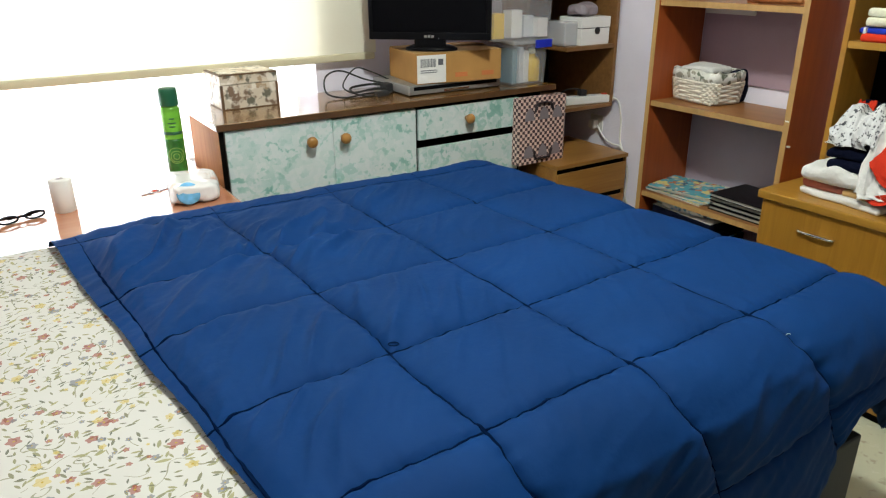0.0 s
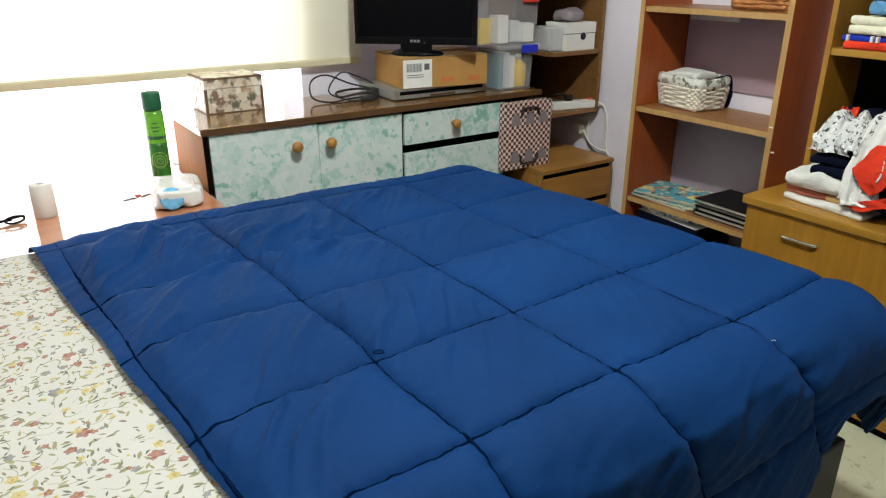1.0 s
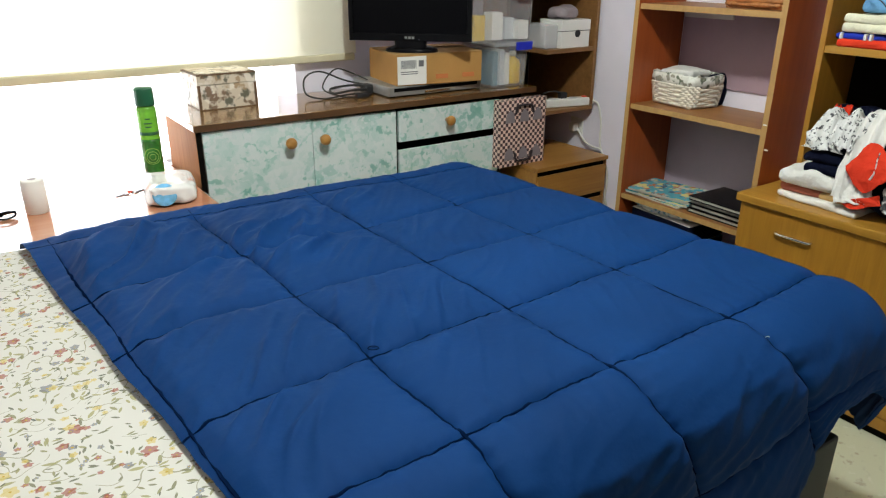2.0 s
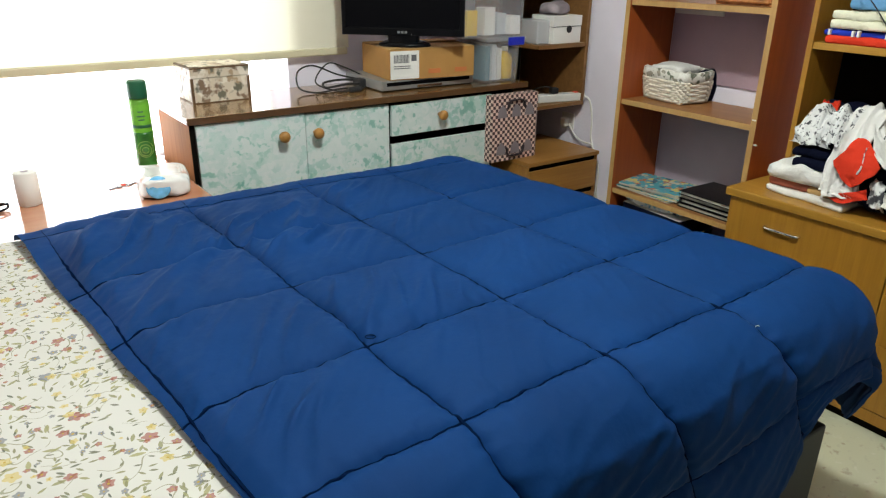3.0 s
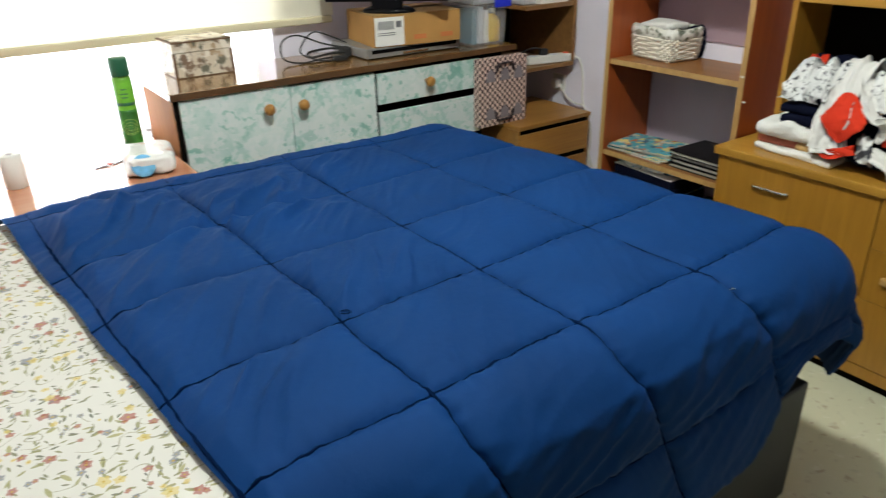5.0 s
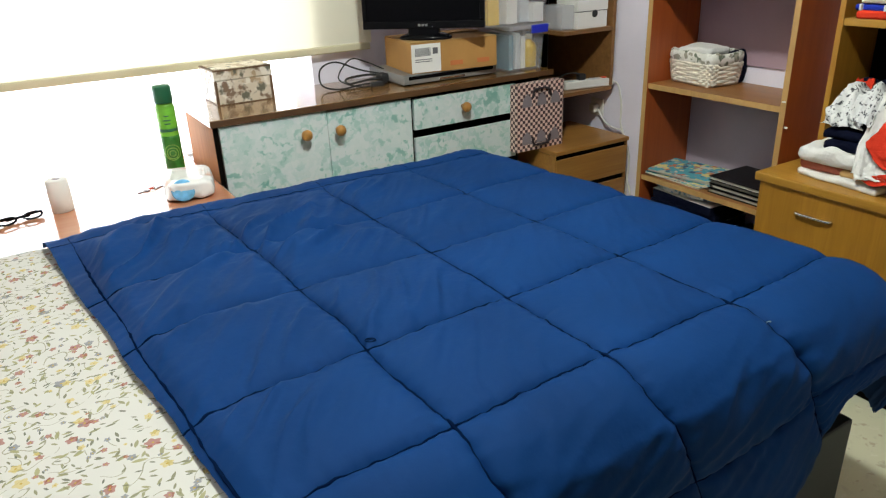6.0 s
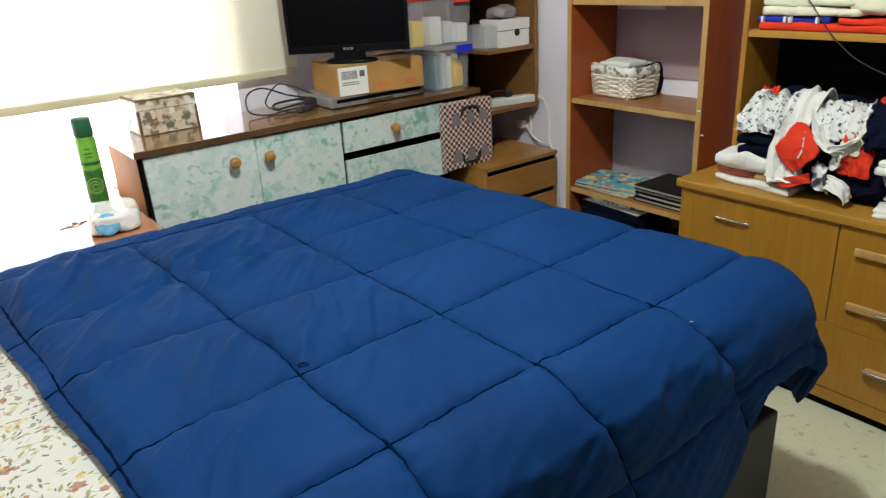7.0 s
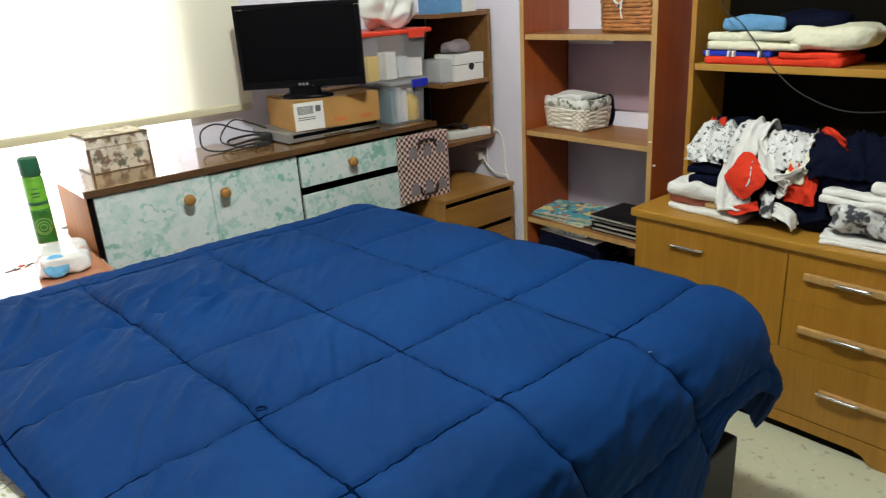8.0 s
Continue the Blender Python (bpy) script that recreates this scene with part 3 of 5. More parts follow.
quilt = thing("quilt", "thick dark blue quilt stitched in squares, spread over the bed", "quilt", (1.0, 1.3, 0.70))


def ramp01(x):
    x = max(0.0, min(1.0, x))
    return x * x * (3 - 2 * x)


def quilt_point(us, vs, lower=0.0):
    """A point of the quilt's surface from its own flat coordinates, in which the seams are straight."""
    du = min(abs(us - s) for s in U_SEAMS[1:])
    dv = min(abs(vs - s) for s in V_SEAMS)
    # the seams slant a little on the bed, and wander
    u = us + float(np.interp(us, U_SEAMS, U_SLANT)) * (max(vs, 0.5) - 1.2)
    if us < U_SEAMS[1]:
        lim = U_SEAMS[1] + U_SLANT[1] * (max(vs, 0.5) - 1.2)
        u = min(u, lim - 0.006 * (U_SEAMS[1] - us) / (U_SEAMS[1] - U_SEAMS[0]))
    v = vs + float(np.interp(vs, V_SEAMS, V_SLANT)) * (us - 0.8)
    u += 0.006 * noise.noise(Vector((vs * 6, us * 2, 2.0))) + 0.0022 * noise.noise(Vector((vs * 42, us * 5, 21.0)))
    v += 0.006 * noise.noise(Vector((us * 6, vs * 2, 7.0))) + 0.0022 * noise.noise(Vector((us * 42, vs * 5, 22.0)))
    # over the foot and the sides
    xe = 1.578 - 0.088 * (min(max(v, QY0), QY1) - 1.2)
    ex, ey, ef = max(0.0, u - xe), max(0.0, QY0 - v), max(0.0, v - QY1)
    ey = min(ey, 0.20) + max(0.0, ey - 0.20) * (1 - 0.73 * ramp01((u - 1.18) / 0.28))
    sx, sy = min(u, xe), min(max(v, QY0), QY1)
    ee = ey + ef
    d = (ex ** 2.5 + ee ** 2.5) ** 0.4
    if d > 0.23 and ex > 0 and ee > 0:
        d -= 0.12 * (d - 0.23) * min(1.0, 3 * ex * ee / (ex * ex + ee * ee))
    crown = 0.012 * math.exp(-(((u - 0.7) / 0.5) ** 2) - ((v - 1.2) / 0.45) ** 2) - 0.020 * max(0.0, 1 - (us - U_SEAMS[0]) / 0.05) * (1 - ramp01((vs - 1.72) / 0.15))
    base = Vector((sx, sy, max(0.6845, 0.708 + crown)))
    if d < 1e-6:
        p, n = base, Vector((0, 0, 1))
    else:
        h = math.hypot(ex, ee)
        way = Vector((ex, ef - ey, 0)) / h
        r = 0.12 if ef == 0 else 0.06
        foot = (ex / h) ** 2
        both = ex * ee / (h * h)
        reach = r + 0.006 * foot + 0.010 * both
        if d < r * math.pi / 2:
            a = d / r
            p, n = base + way * reach * math.sin(a) - Vector((0, 0, r * (1 - math.cos(a)))), way * math.sin(a) + Vector((0, 0, math.cos(a)))
        else:
            rest = d - r * math.pi / 2
            tuck = max(0.0, rest - 0.12)
            # a deep fold where the near side meets the foot
            pinch = ramp01(rest / 0.10) * math.exp(-((math.atan2(ey, max(ex, 1e-6)) - 1.02) / 0.14) ** 2) if ey > 0 else 0.0
            p = base + way * (reach + 0.11 * rest + 0.035 * ramp01(rest / 0.12) * min(1.0, 2.2 * both) - 0.30 * tuck * (foot + 2 * both) / 2 - 0.065 * pinch) - Vector((0, 0, r + rest))
            n = way
    p = p + Vector((0.40 * max(0.0, ey - 0.09) * (1 - ramp01((us - 1.36) / 0.2)), 0, 0))
    d2 = min(du, dv)
    fill = min(1.0, 0.30 + max(0.0, us - U_SEAMS[1]) / 0.25)
    puff = fill * (0.55 * (1 - math.exp(-du / 0.009)) * (1 - math.exp(-dv / 0.009)) + 0.45 * (1 - math.exp(-du / 0.045)) * (1 - math.exp(-dv / 0.045)))
    puff = max(puff, 0.75 * fill * ramp01((vs - 1.80) / 0.10))
    # gathers that run away from each seam
    gather = math.exp(-du / 0.028) * noise.noise(Vector((vs * 62, us * 9, 3.0))) + math.exp(-dv / 0.028) * noise.noise(Vector((us * 62, vs * 9, 4.0)))
    # slanting creases, strongest near the head and the far side
    across, along = 0.77 * us - 0.64 * vs, 0.64 * us + 0.77 * vs
    bend = 0.035 * noise.noise(Vector((us * 5, vs * 5, 17.0)))
    slack = ramp01((vs - 0.60) / 0.5) * max(0.08, min(1.0, 1.80 - 1.75 * us + 0.55 * ramp01((vs - 1.3) / 0.2)))
    ridge = 1 - 2 * abs(noise.noise(Vector(((across + bend) * 16, along * 2.3, 5.0))))
    ridge2 = 1 - 2 * abs(noise.noise(Vector(((across + bend) * 34, along * 5.0, 15.0))))
    patchy = 0.35 + 1.1 * ramp01(0.5 + 1.6 * noise.noise(Vector((us * 4.2, vs * 4.2, 19.0))))
    wr = (0.0185 * ridge * abs(ridge) + 0.0050 * ridge2) * (0.05 + slack * patchy) * min(1, 0.25 + d2 / 0.05) * min(1.0, 0.10 + max(0.0, us - U_SEAMS[1]) / 0.05) * (1 - 0.7 * ramp01((vs - 1.80) / 0.08))
    fine = 0.0016 * noise.noise(Vector((across * 75, along * 16, 6.0))) * (0.3 + slack)
    broad = 0.006 * min(1.0, max(0.0, us - U_SEAMS[0]) / 0.2) * noise.noise(Vector((us * 2.6, vs * 2.6, 8.0))) + 0.0025 * noise.noise(Vector((us * 9, vs * 9, 9.0)))
    # the hanging near side: a fold line kept from storage, and loose diagonal folds
    hang = ramp01((0.70 - vs) / 0.14)
    side = hang * (0.005 * (1 - 2 * abs(noise.noise(Vector((us * 4 - vs * 9, vs * 11 + us * 3, 11.0))))) + 0.005 * noise.noise(Vector((us * 11, vs * 11, 12.0))) + 0.0055 * (1 - 2 * abs(noise.noise(Vector((vs * 30 - us * 13, us * 5.0 + vs * 3, 14.0))))))
    side *= (1 - 0.6 * ramp01((us - 1.30) / 0.25)) * (1 - 0.5 * ramp01((0.50 - vs) / 0.06))
    crease = V_SEAMS[2] - 0.140 + 0.015 * noise.noise(Vector((us * 4, 0.3, 31.0)))
    side += 0.0045 * math.exp(-abs(vs - crease) / 0.010) * ramp01((us - 0.70) / 0.1) * ramp01((1.34 - us) / 0.06)
    side += ramp01((us - 1.62) / 0.15) * (0.008 * noise.noise(Vector((us * 5, vs * 7, 13.0))) + 0.004 * (1 - 2 * abs(noise.noise(Vector((us * 6, vs * 22, 16.0))))))
    edge = min(us - U_SEAMS[0], U_SEAMS[-1] - us, vs - V_SEAMS[0], V_SEAMS[-1] - vs)
    rim = min(1.0, max(0.0, edge) / 0.012)
    flat = min(1.0, 0.25 + max(0.0, us - U_SEAMS[1]) / 0.06)
    out = 0.019 * puff + 0.0042 * gather * flat + wr + fine + broad + side
    if out < 0.0 and n.z > 0.7:
        out *= 0.5
    return p + n * (out - lower * (0.15 + 0.85 * rim) * min(1.0, 0.15 + max(0.0, us - U_SEAMS[0]) / 0.12)) - Vector((1.0, 1.3, 0.70))


def quilt_patch(u0, u1, v0, v1, step, lower=0.0):
    nu, nv = max(3, round((u1 - u0) / step)), max(3, round((v1 - v0) / step))
    bm = bmesh.new()
    rows = [[bm.verts.new(quilt_point(u0 + (u1 - u0) * i / nu, v0 + (v1 - v0) * j / nv, lower)) for j in range(nv + 1)] for i in range(nu + 1)]
    for a, b in zip(rows, rows[1:]):
        for j in range(nv):
            bm.faces.new((a[j], a[j + 1], b[j + 1], b[j]))
    return bm


for i in range(len(U_SEAMS) - 1):
    for j in range(len(V_SEAMS) - 1):
        hem = i == 0 or j == len(V_SEAMS) - 2
        part("hem" if hem else "padded_square", quilt_patch(U_SEAMS[i], U_SEAMS[i + 1], V_SEAMS[j], V_SEAMS[j + 1], 0.0055), M_quilt, quilt, smooth=True)
part("lining", quilt_patch(U_SEAMS[0], U_SEAMS[-1], V_SEAMS[0], V_SEAMS[-1], 0.02, 0.02), M_lining, quilt, "lighter blue lining", smooth=True)
# a loose loop of thread and a white tuft on the seams
loop = quilt_point(0.683, 1.002)
part("loose_thread", tube([loop + Vector((0.010 * math.cos(a * 0.7), 0.007 * math.sin(a * 0.7), 0.005 + 0.004 * math.sin(a * 0.35))) for a in range(9)], 0.0009, 6), M_thread_shade, quilt, "loose loop of dark thread", smooth=True)
tuft = quilt_point(1.303, 0.660)
part("loose_thread", tube([tuft, tuft + Vector((0.002, -0.003, 0.003)), tuft + Vector((0.004, -0.006, 0.002))], 0.0007, 6), M_cloth_white, quilt, "white tuft of thread", smooth=True)
# sewn seams: dark cords sunk between the squares, coloured as the grooves' shade
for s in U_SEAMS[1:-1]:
    part("seam_shade", tube([quilt_point(s, V_SEAMS[0] + (V_SEAMS[-1] - V_SEAMS[0]) * k / 260) + Vector((0, 0, 0.0004)) for k in range(261)], lambda t: (1 - 0.75 * ramp01((t - 0.84) / 0.09)) * max(0.0007, 0.0024 + 0.0028 * noise.noise(Vector((t * 75, 0.5, 0.5)))), 5, 0), M_thread_shade, quilt, "dark cord for the shade in the sewn groove")
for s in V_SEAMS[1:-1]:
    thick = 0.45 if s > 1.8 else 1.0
    part("seam_shade", tube([quilt_point(U_SEAMS[0] + (U_SEAMS[-1] - U_SEAMS[0]) * k / 260, s) + Vector((0, 0, 0.0004)) for k in range(261)], lambda t: thick * max(0.0007, 0.0024 + 0.0028 * noise.noise(Vector((t * 75, 0.5, 0.5)))), 5, 0), M_thread_shade, quilt, "dark cord for the shade in the sewn groove")

# ---- dresser under the window ----
dresser = thing("dresser", "long dresser with green marbled fronts and varnished brown top", "dresser", (1.45, 2.6, 0))


def dl(x0, x1, y0, y1, z0, z1, bevel=0.003):
    return slab(x0 - 1.45, x1 - 1.45, y0 - 2.6, y1 - 2.6, z0, z1, bevel)


part("top", dl(0.818, 2.29, 2.408, 2.80, 0.815, 0.838, 0.005), M_walnut, dresser, "varnished brown top")
part("top_edge", dl(0.8185, 2.2895, 2.4062, 2.4078, 0.8155, 0.8375, 0), material("dark_brown_edge_band", (0.095, 0.045, 0.016), 0.4, vary=0.2, scale=20), dresser, "dark brown front edge")
part("side_panel", dl(0.826, 0.844, 2.424, 2.79, 0.0, 0.813), M_dresser_side, dresser)
# Inner panels near-black, so the gaps hold their shade in colour.
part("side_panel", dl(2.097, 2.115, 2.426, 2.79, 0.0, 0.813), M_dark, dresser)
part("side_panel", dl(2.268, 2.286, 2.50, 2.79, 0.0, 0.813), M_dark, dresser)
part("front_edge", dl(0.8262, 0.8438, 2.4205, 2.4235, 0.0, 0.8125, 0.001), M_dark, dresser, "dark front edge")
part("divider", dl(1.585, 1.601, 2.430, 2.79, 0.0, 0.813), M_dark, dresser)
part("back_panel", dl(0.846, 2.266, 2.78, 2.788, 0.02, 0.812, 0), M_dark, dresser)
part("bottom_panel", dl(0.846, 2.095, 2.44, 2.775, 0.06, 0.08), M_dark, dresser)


def knob(parent, x, z, y=2.418):
    k = lathe([(0.009, 0.0), (0.0085, 0.012), (0.012, 0.016), (0.0185, 0.022), (0.0205, 0.030), (0.018, 0.038), (0.010, 0.0435), (0.002, 0.045)], 24)
    bmesh.ops.rotate(k, verts=k.verts, cent=(0, 0, 0), matrix=Matrix.Rotation(radians(90), 3, "X"))
    bmesh.ops.translate(k, verts=k.verts, vec=(x - 1.45, y - 2.6, z))
    part("knob", k, M_knob, parent, "round turned wooden knob", smooth=True)


door_a = part("door", dl(0.846, 1.236, 2.416, 2.434, 0.10, 0.811, 0.002), M_marble, dresser, "green marbled door")
door_b = part("door", dl(1.239, 1.590, 2.420, 2.438, 0.10, 0.806, 0.002), M_marble, dresser, "green marbled door")
knob(door_a, 1.143, 0.742, 2.416)
knob(door_b, 1.276, 0.738, 2.420)
draw_a = part("drawer", dl(1.600, 2.096, 2.416, 2.434, 0.680, 0.800, 0.002), M_marble, dresser, "green marbled drawer front")
knob(draw_a, 1.826, 0.745, 2.416)
draw_b = part("drawer", dl(1.600, 2.096, 2.416, 2.434, 0.490, 0.647, 0.002), M_marble, dresser, "green marbled drawer front")
part("drawer", dl(1.600, 2.096, 2.416, 2.434, 0.10, 0.455, 0.002), M_marble, dresser, "green marbled drawer front")

# ---- desk in front of the window ----
desk = thing("desk", "low salmon-orange laminate desk under the window", "desk", (0.2, 2.45, 0))
part("top", slab(-0.62, 0.61, -0.40, 0.425, 0.612, 0.64, 0.006), M_desk, desk)
for x in (-0.60, 0.585):
    part("side_panel", slab(x, x + 0.02, -0.36, 0.40, 0.0, 0.61, 0.002), M_desk, desk)
part("back_panel", slab(-0.578, 0.583, 0.38, 0.40, 0.25, 0.61, 0.002), M_desk, desk)

# ---- chest of drawers ----
CH_X, CH_Y0, CH_Y1 = 2.285, 0.45, 1.362
chest = thing("chest_of_drawers", "light oak laminate chest with a door, drawers and metal handles", "chest of drawers", (2.48, 0.9, 0))


def cl(x0, x1, y0, y1, z0, z1, bevel=0.002):
    return slab(x0 - 2.48, x1 - 2.48, y0 - 0.9, y1 - 0.9, z0, z1, bevel)


part("top", cl(2.272, 2.672, CH_Y0 - 0.012, CH_Y1 + 0.012, 0.607, 0.635, 0.005), M_oak_h, chest)
part("side_panel", cl(2.303, 2.67, CH_Y1 - 0.018, CH_Y1, 0.0, 0.606), M_oak_v, chest)
part("side_panel", cl(2.303, 2.67, CH_Y0, CH_Y0 + 0.018, 0.0, 0.606), M_oak_v, chest)
part("back_panel", cl(2.655, 2.668, CH_Y0 + 0.019, CH_Y1 - 0.019, 0.06, 0.606), M_oak_v, chest)
plinth = bmesh.new()
outline = [(CH_Y0, 0.072), (CH_Y1, 0.072), (CH_Y1, 0.0), (CH_Y1 - 0.07, 0.0), (CH_Y1 - 0.095, 0.006), (CH_Y1 - 0.115, 0.026), (CH_Y1 - 0.14, 0.034),
           (CH_Y0 + 0.14, 0.034), (CH_Y0 + 0.115, 0.026), (CH_Y0 + 0.095, 0.006), (CH_Y0 + 0.07, 0.0), (CH_Y0, 0.0)]
va = [plinth.verts.new((CH_X - 2.48, y - 0.9, z)) for y, z in outline]
vb = [plinth.verts.new((CH_X + 0.018 - 2.48, y - 0.9, z)) for y, z in outline]
plinth.faces.new(va)
plinth.faces.new(vb[::-1])
for k in range(len(va)):
    plinth.faces.new((va[k], vb[k], vb[(k + 1) % len(va)], va[(k + 1) % len(va)]))
part("plinth", plinth, M_oak_v, chest, "plinth board with a shallow cut-out")
# Black strip added so the gap under the plinth reads as shade.
part("toe_shade", cl(CH_X + 0.019, CH_X + 0.030, CH_Y0 + 0.02, CH_Y1 - 0.02, 0.0, 0.06, 0), M_dark, chest, "black strip for the shade under the plinth")
part("underside", cl(2.32, 2.65, CH_Y0 + 0.02, CH_Y1 - 0.02, 0.04, 0.058, 0), M_dark, chest)


def bow_handle(parent, y, z, length, x=CH_X):
    b = tube([(x + 0.001 - 2.48, y + length / 2 - 0.9, z), (x - 0.011 - 2.48, y + length / 2 - 0.010 - 0.9, z), (x - 0.013 - 2.48, y - 0.9, z + 0.0005),
              (x - 0.011 - 2.48, y - length / 2 + 0.010 - 0.9, z), (x + 0.001 - 2.48, y - length / 2 - 0.9, z)], 0.0045, 10, 7)
    part("handle", b, M_chrome, parent, "chrome bar handle", smooth=True)


cdoor = part("door", cl(CH_X, CH_X + 0.017, 0.836, CH_Y1 - 0.003, 0.290, 0.603), M_oak_v, chest)
bow_handle(cdoor, 1.163, 0.535, 0.118)
for z0, z1, hz in ((0.4505, 0.603, 0.538), (0.2895, 0.4497, 0.370)):
    dr = part("drawer", cl(CH_X, CH_X + 0.017, CH_Y0 + 0.003, 0.833, z0, z1), M_oak_v, chest)
    bar = part("grip_bar", cl(CH_X - 0.016, CH_X - 0.0005, 0.505, 0.782, hz - 0.013, hz + 0.010, 0.006), M_edge, dr, "pale wooden grip bar")
    bow_handle(dr, 0.645, hz + 0.002, 0.10, CH_X - 0.014)
dr = part("drawer", cl(CH_X, CH_X + 0.017, CH_Y0 + 0.003, CH_Y1 - 0.003, 0.075, 0.288), M_oak_v, chest)
part("grip_bar", cl(CH_X - 0.016, CH_X - 0.0005, 0.50, 0.70, 0.178, 0.195, 0.005), M_edge, dr, "pale wooden grip bar")
bow_handle(dr, 0.645, 0.189, 0.12, CH_X - 0.014)

# ---- open cabinet standing on the chest ----
hutch = thing("open_cabinet", "open oak laminate shelf cabinet standing on the chest", "cabinet", (2.56, 0.87, 0.635))


def hl(x0, x1, y0, y1, z0, z1, bevel=0.002):
    return slab(x0 - 2.56, x1 - 2.56, y0 - 0.87, y1 - 0.87, z0 - 0.635, z1 - 0.635, bevel)


HX = 2.462
part("side_panel", hl(HX, 2.672, 1.279, 1.297, 0.636, 1.80), M_oak_v, hutch)
part("side_panel", hl(HX, 2.672, 0.452, 0.470, 0.636, 1.80), M_oak_v, hutch)
for z in (1.079, 1.45, 1.78):
    part("shelf", hl(HX + 0.002, 2.665, 0.471, 1.278, z, z + 0.022), M_oak_h, hutch)
# Near-black back: the cabinet's inner shade is put into its colour.
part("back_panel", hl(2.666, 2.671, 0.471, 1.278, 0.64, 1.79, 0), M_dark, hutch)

# ---- bookcase ----
BK_X, BK_Y0, BK_Y1 = 2.40, 1.383, 1.998
book = thing("bookcase", "tall cherry-brown open bookcase against the lilac wall", "bookcase", (2.53, 1.69, 0))


def bl(x0, x1, y0, y1, z0, z1, bevel=0.002):
    return slab(x0 - 2.53, x1 - 2.53, y0 - 1.69, y1 - 1.69, z0, z1, bevel)


for y in (BK_Y0, BK_Y1 - 0.02):
    p = part("side_panel", bl(BK_X + 0.002, 2.672, y, y + 0.02, 0.0, 1.85), M_cherry, book)
    part("edge_band", bl(BK_X, BK_X + 0.0015, y, y + 0.02, 0.0, 1.85, 0), M_edge, p, "pale edge band")
for z in (0.06, 0.43, 0.80, 1.175, 1.52, 1.82):
    s = part("shelf", bl(BK_X + 0.008, 2.672, BK_Y0 + 0.021, BK_Y1 - 0.021, z, z + 0.02), M_shelfwood, book)
    part("edge_band", bl(BK_X + 0.006, BK_X + 0.0075, BK_Y0 + 0.021, BK_Y1 - 0.021, z, z + 0.02, 0), M_edge, s, "pale edge band")
# Boards over the wall; the greyish one is added to darken its bay.
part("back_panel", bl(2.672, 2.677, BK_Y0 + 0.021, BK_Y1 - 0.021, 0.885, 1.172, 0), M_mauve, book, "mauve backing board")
part("back_panel", bl(2.672, 2.677, BK_Y0 + 0.021, BK_Y1 - 0.021, 0.452, 0.798, 0), M_mauve_grey, book, "greyish mauve board added to darken the low bay")
part("peg", bl(BK_X - 0.002, BK_X - 0.0005, BK_Y0 + 0.002, BK_Y0 + 0.016, 0.836, 0.841, 0.0003), M_white_plastic, book, "small white plastic peg")
part("peg", bl(BK_X + 0.004, BK_X + 0.010, BK_Y0 - 0.012, BK_Y0 - 0.0005, 0.753, 0.758, 0.001), M_white_plastic, book, "small white plastic peg")

# ---- corner shelf ----
CS_Y, CS_X0, CS_X1 = 2.42, 2.335, 2.655
corner = thing("corner_shelf", "brown wooden shelf unit in the corner, crowded with boxes", "shelf", (2.48, 2.62, 0))


def sl(x0, x1, y0, y1, z0, z1, bevel=0.002):
    return slab(x0 - 2.48, x1 - 2.48, y0 - 2.62, y1 - 2.62, z0, z1, bevel)


part("side_panel", sl(CS_X1 - 0.018, CS_X1, CS_Y, 2.86, 0.72, 1.285), M_cornerwood, corner)
part("side_panel", sl(CS_X0, CS_X0 + 0.018, CS_Y + 0.26, 2.86, 0.0, 1.285), M_cornerwood, corner)
for z in (0.70, 0.965, 1.262):
    part("shelf", sl(CS_X0 + 0.019, CS_X1 - (0.019 if z > 0.8 else 0.0), CS_Y + 0.002, 2.86, z, z + 0.018), M_cornerwood, corner)
# Back coloured near-black for the shade deep in the shelves.
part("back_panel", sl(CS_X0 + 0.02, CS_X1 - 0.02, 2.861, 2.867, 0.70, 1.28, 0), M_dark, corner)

# ---- nightstand ----
ns = thing("nightstand", "small brown wooden nightstand with two drawers", "nightstand", (2.41, 2.47, 0))
part("top", slab(-0.215, 0.215, -0.205, 0.20, 0.497, 0.515, 0.003), M_nightwood, ns)
# Carcass coloured near-black for the shade between the drawers.
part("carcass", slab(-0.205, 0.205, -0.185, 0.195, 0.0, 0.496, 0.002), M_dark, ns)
for x in (-0.214, 0.206):
    part("side_panel", slab(x, x + 0.008, -0.196, 0.197, 0.0, 0.496, 0.001), M_nightwood, ns)
for z0, z1 in ((0.345, 0.474), (0.17, 0.322), (0.02, 0.147)):
    part("drawer", slab(-0.205, 0.205, -0.198, -0.186, z0, z1, 0.003), M_nightwood, ns)

# ---- things on the dresser ----
TOP = 0.838
dvd = thing("dvd_player", "flat silver disc player with a dark front", "disc player", (1.83, 2.65, TOP), -1)
part("case", slab(-0.22, 0.22, -0.155, 0.155, 0.004, 0.042, 0.003), M_silver, dvd)
part("front_panel", slab(-0.219, 0.219, -0.160, -0.1555, 0.006, 0.040, 0.002), M_silver, dvd)
part("display_strip", slab(-0.20, 0.20, -0.1615, -0.1601, 0.022, 0.036, 0.0005), M_black, dvd, "black display strip")
part("disc_tray", slab(-0.06, 0.06, -0.1625, -0.1601, 0.010, 0.018, 0.0005), M_chrome, dvd)
for x in (-0.19, 0.19):
    part("foot", slab(x - 0.015, x + 0.015, -0.13, -0.10, 0, 0.004, 0.001), M_black_matt, dvd)

carton = thing("cardboard_box", "worn brown cardboard box with a white address label", "box", (1.853, 2.615, TOP + 0.042), -8)
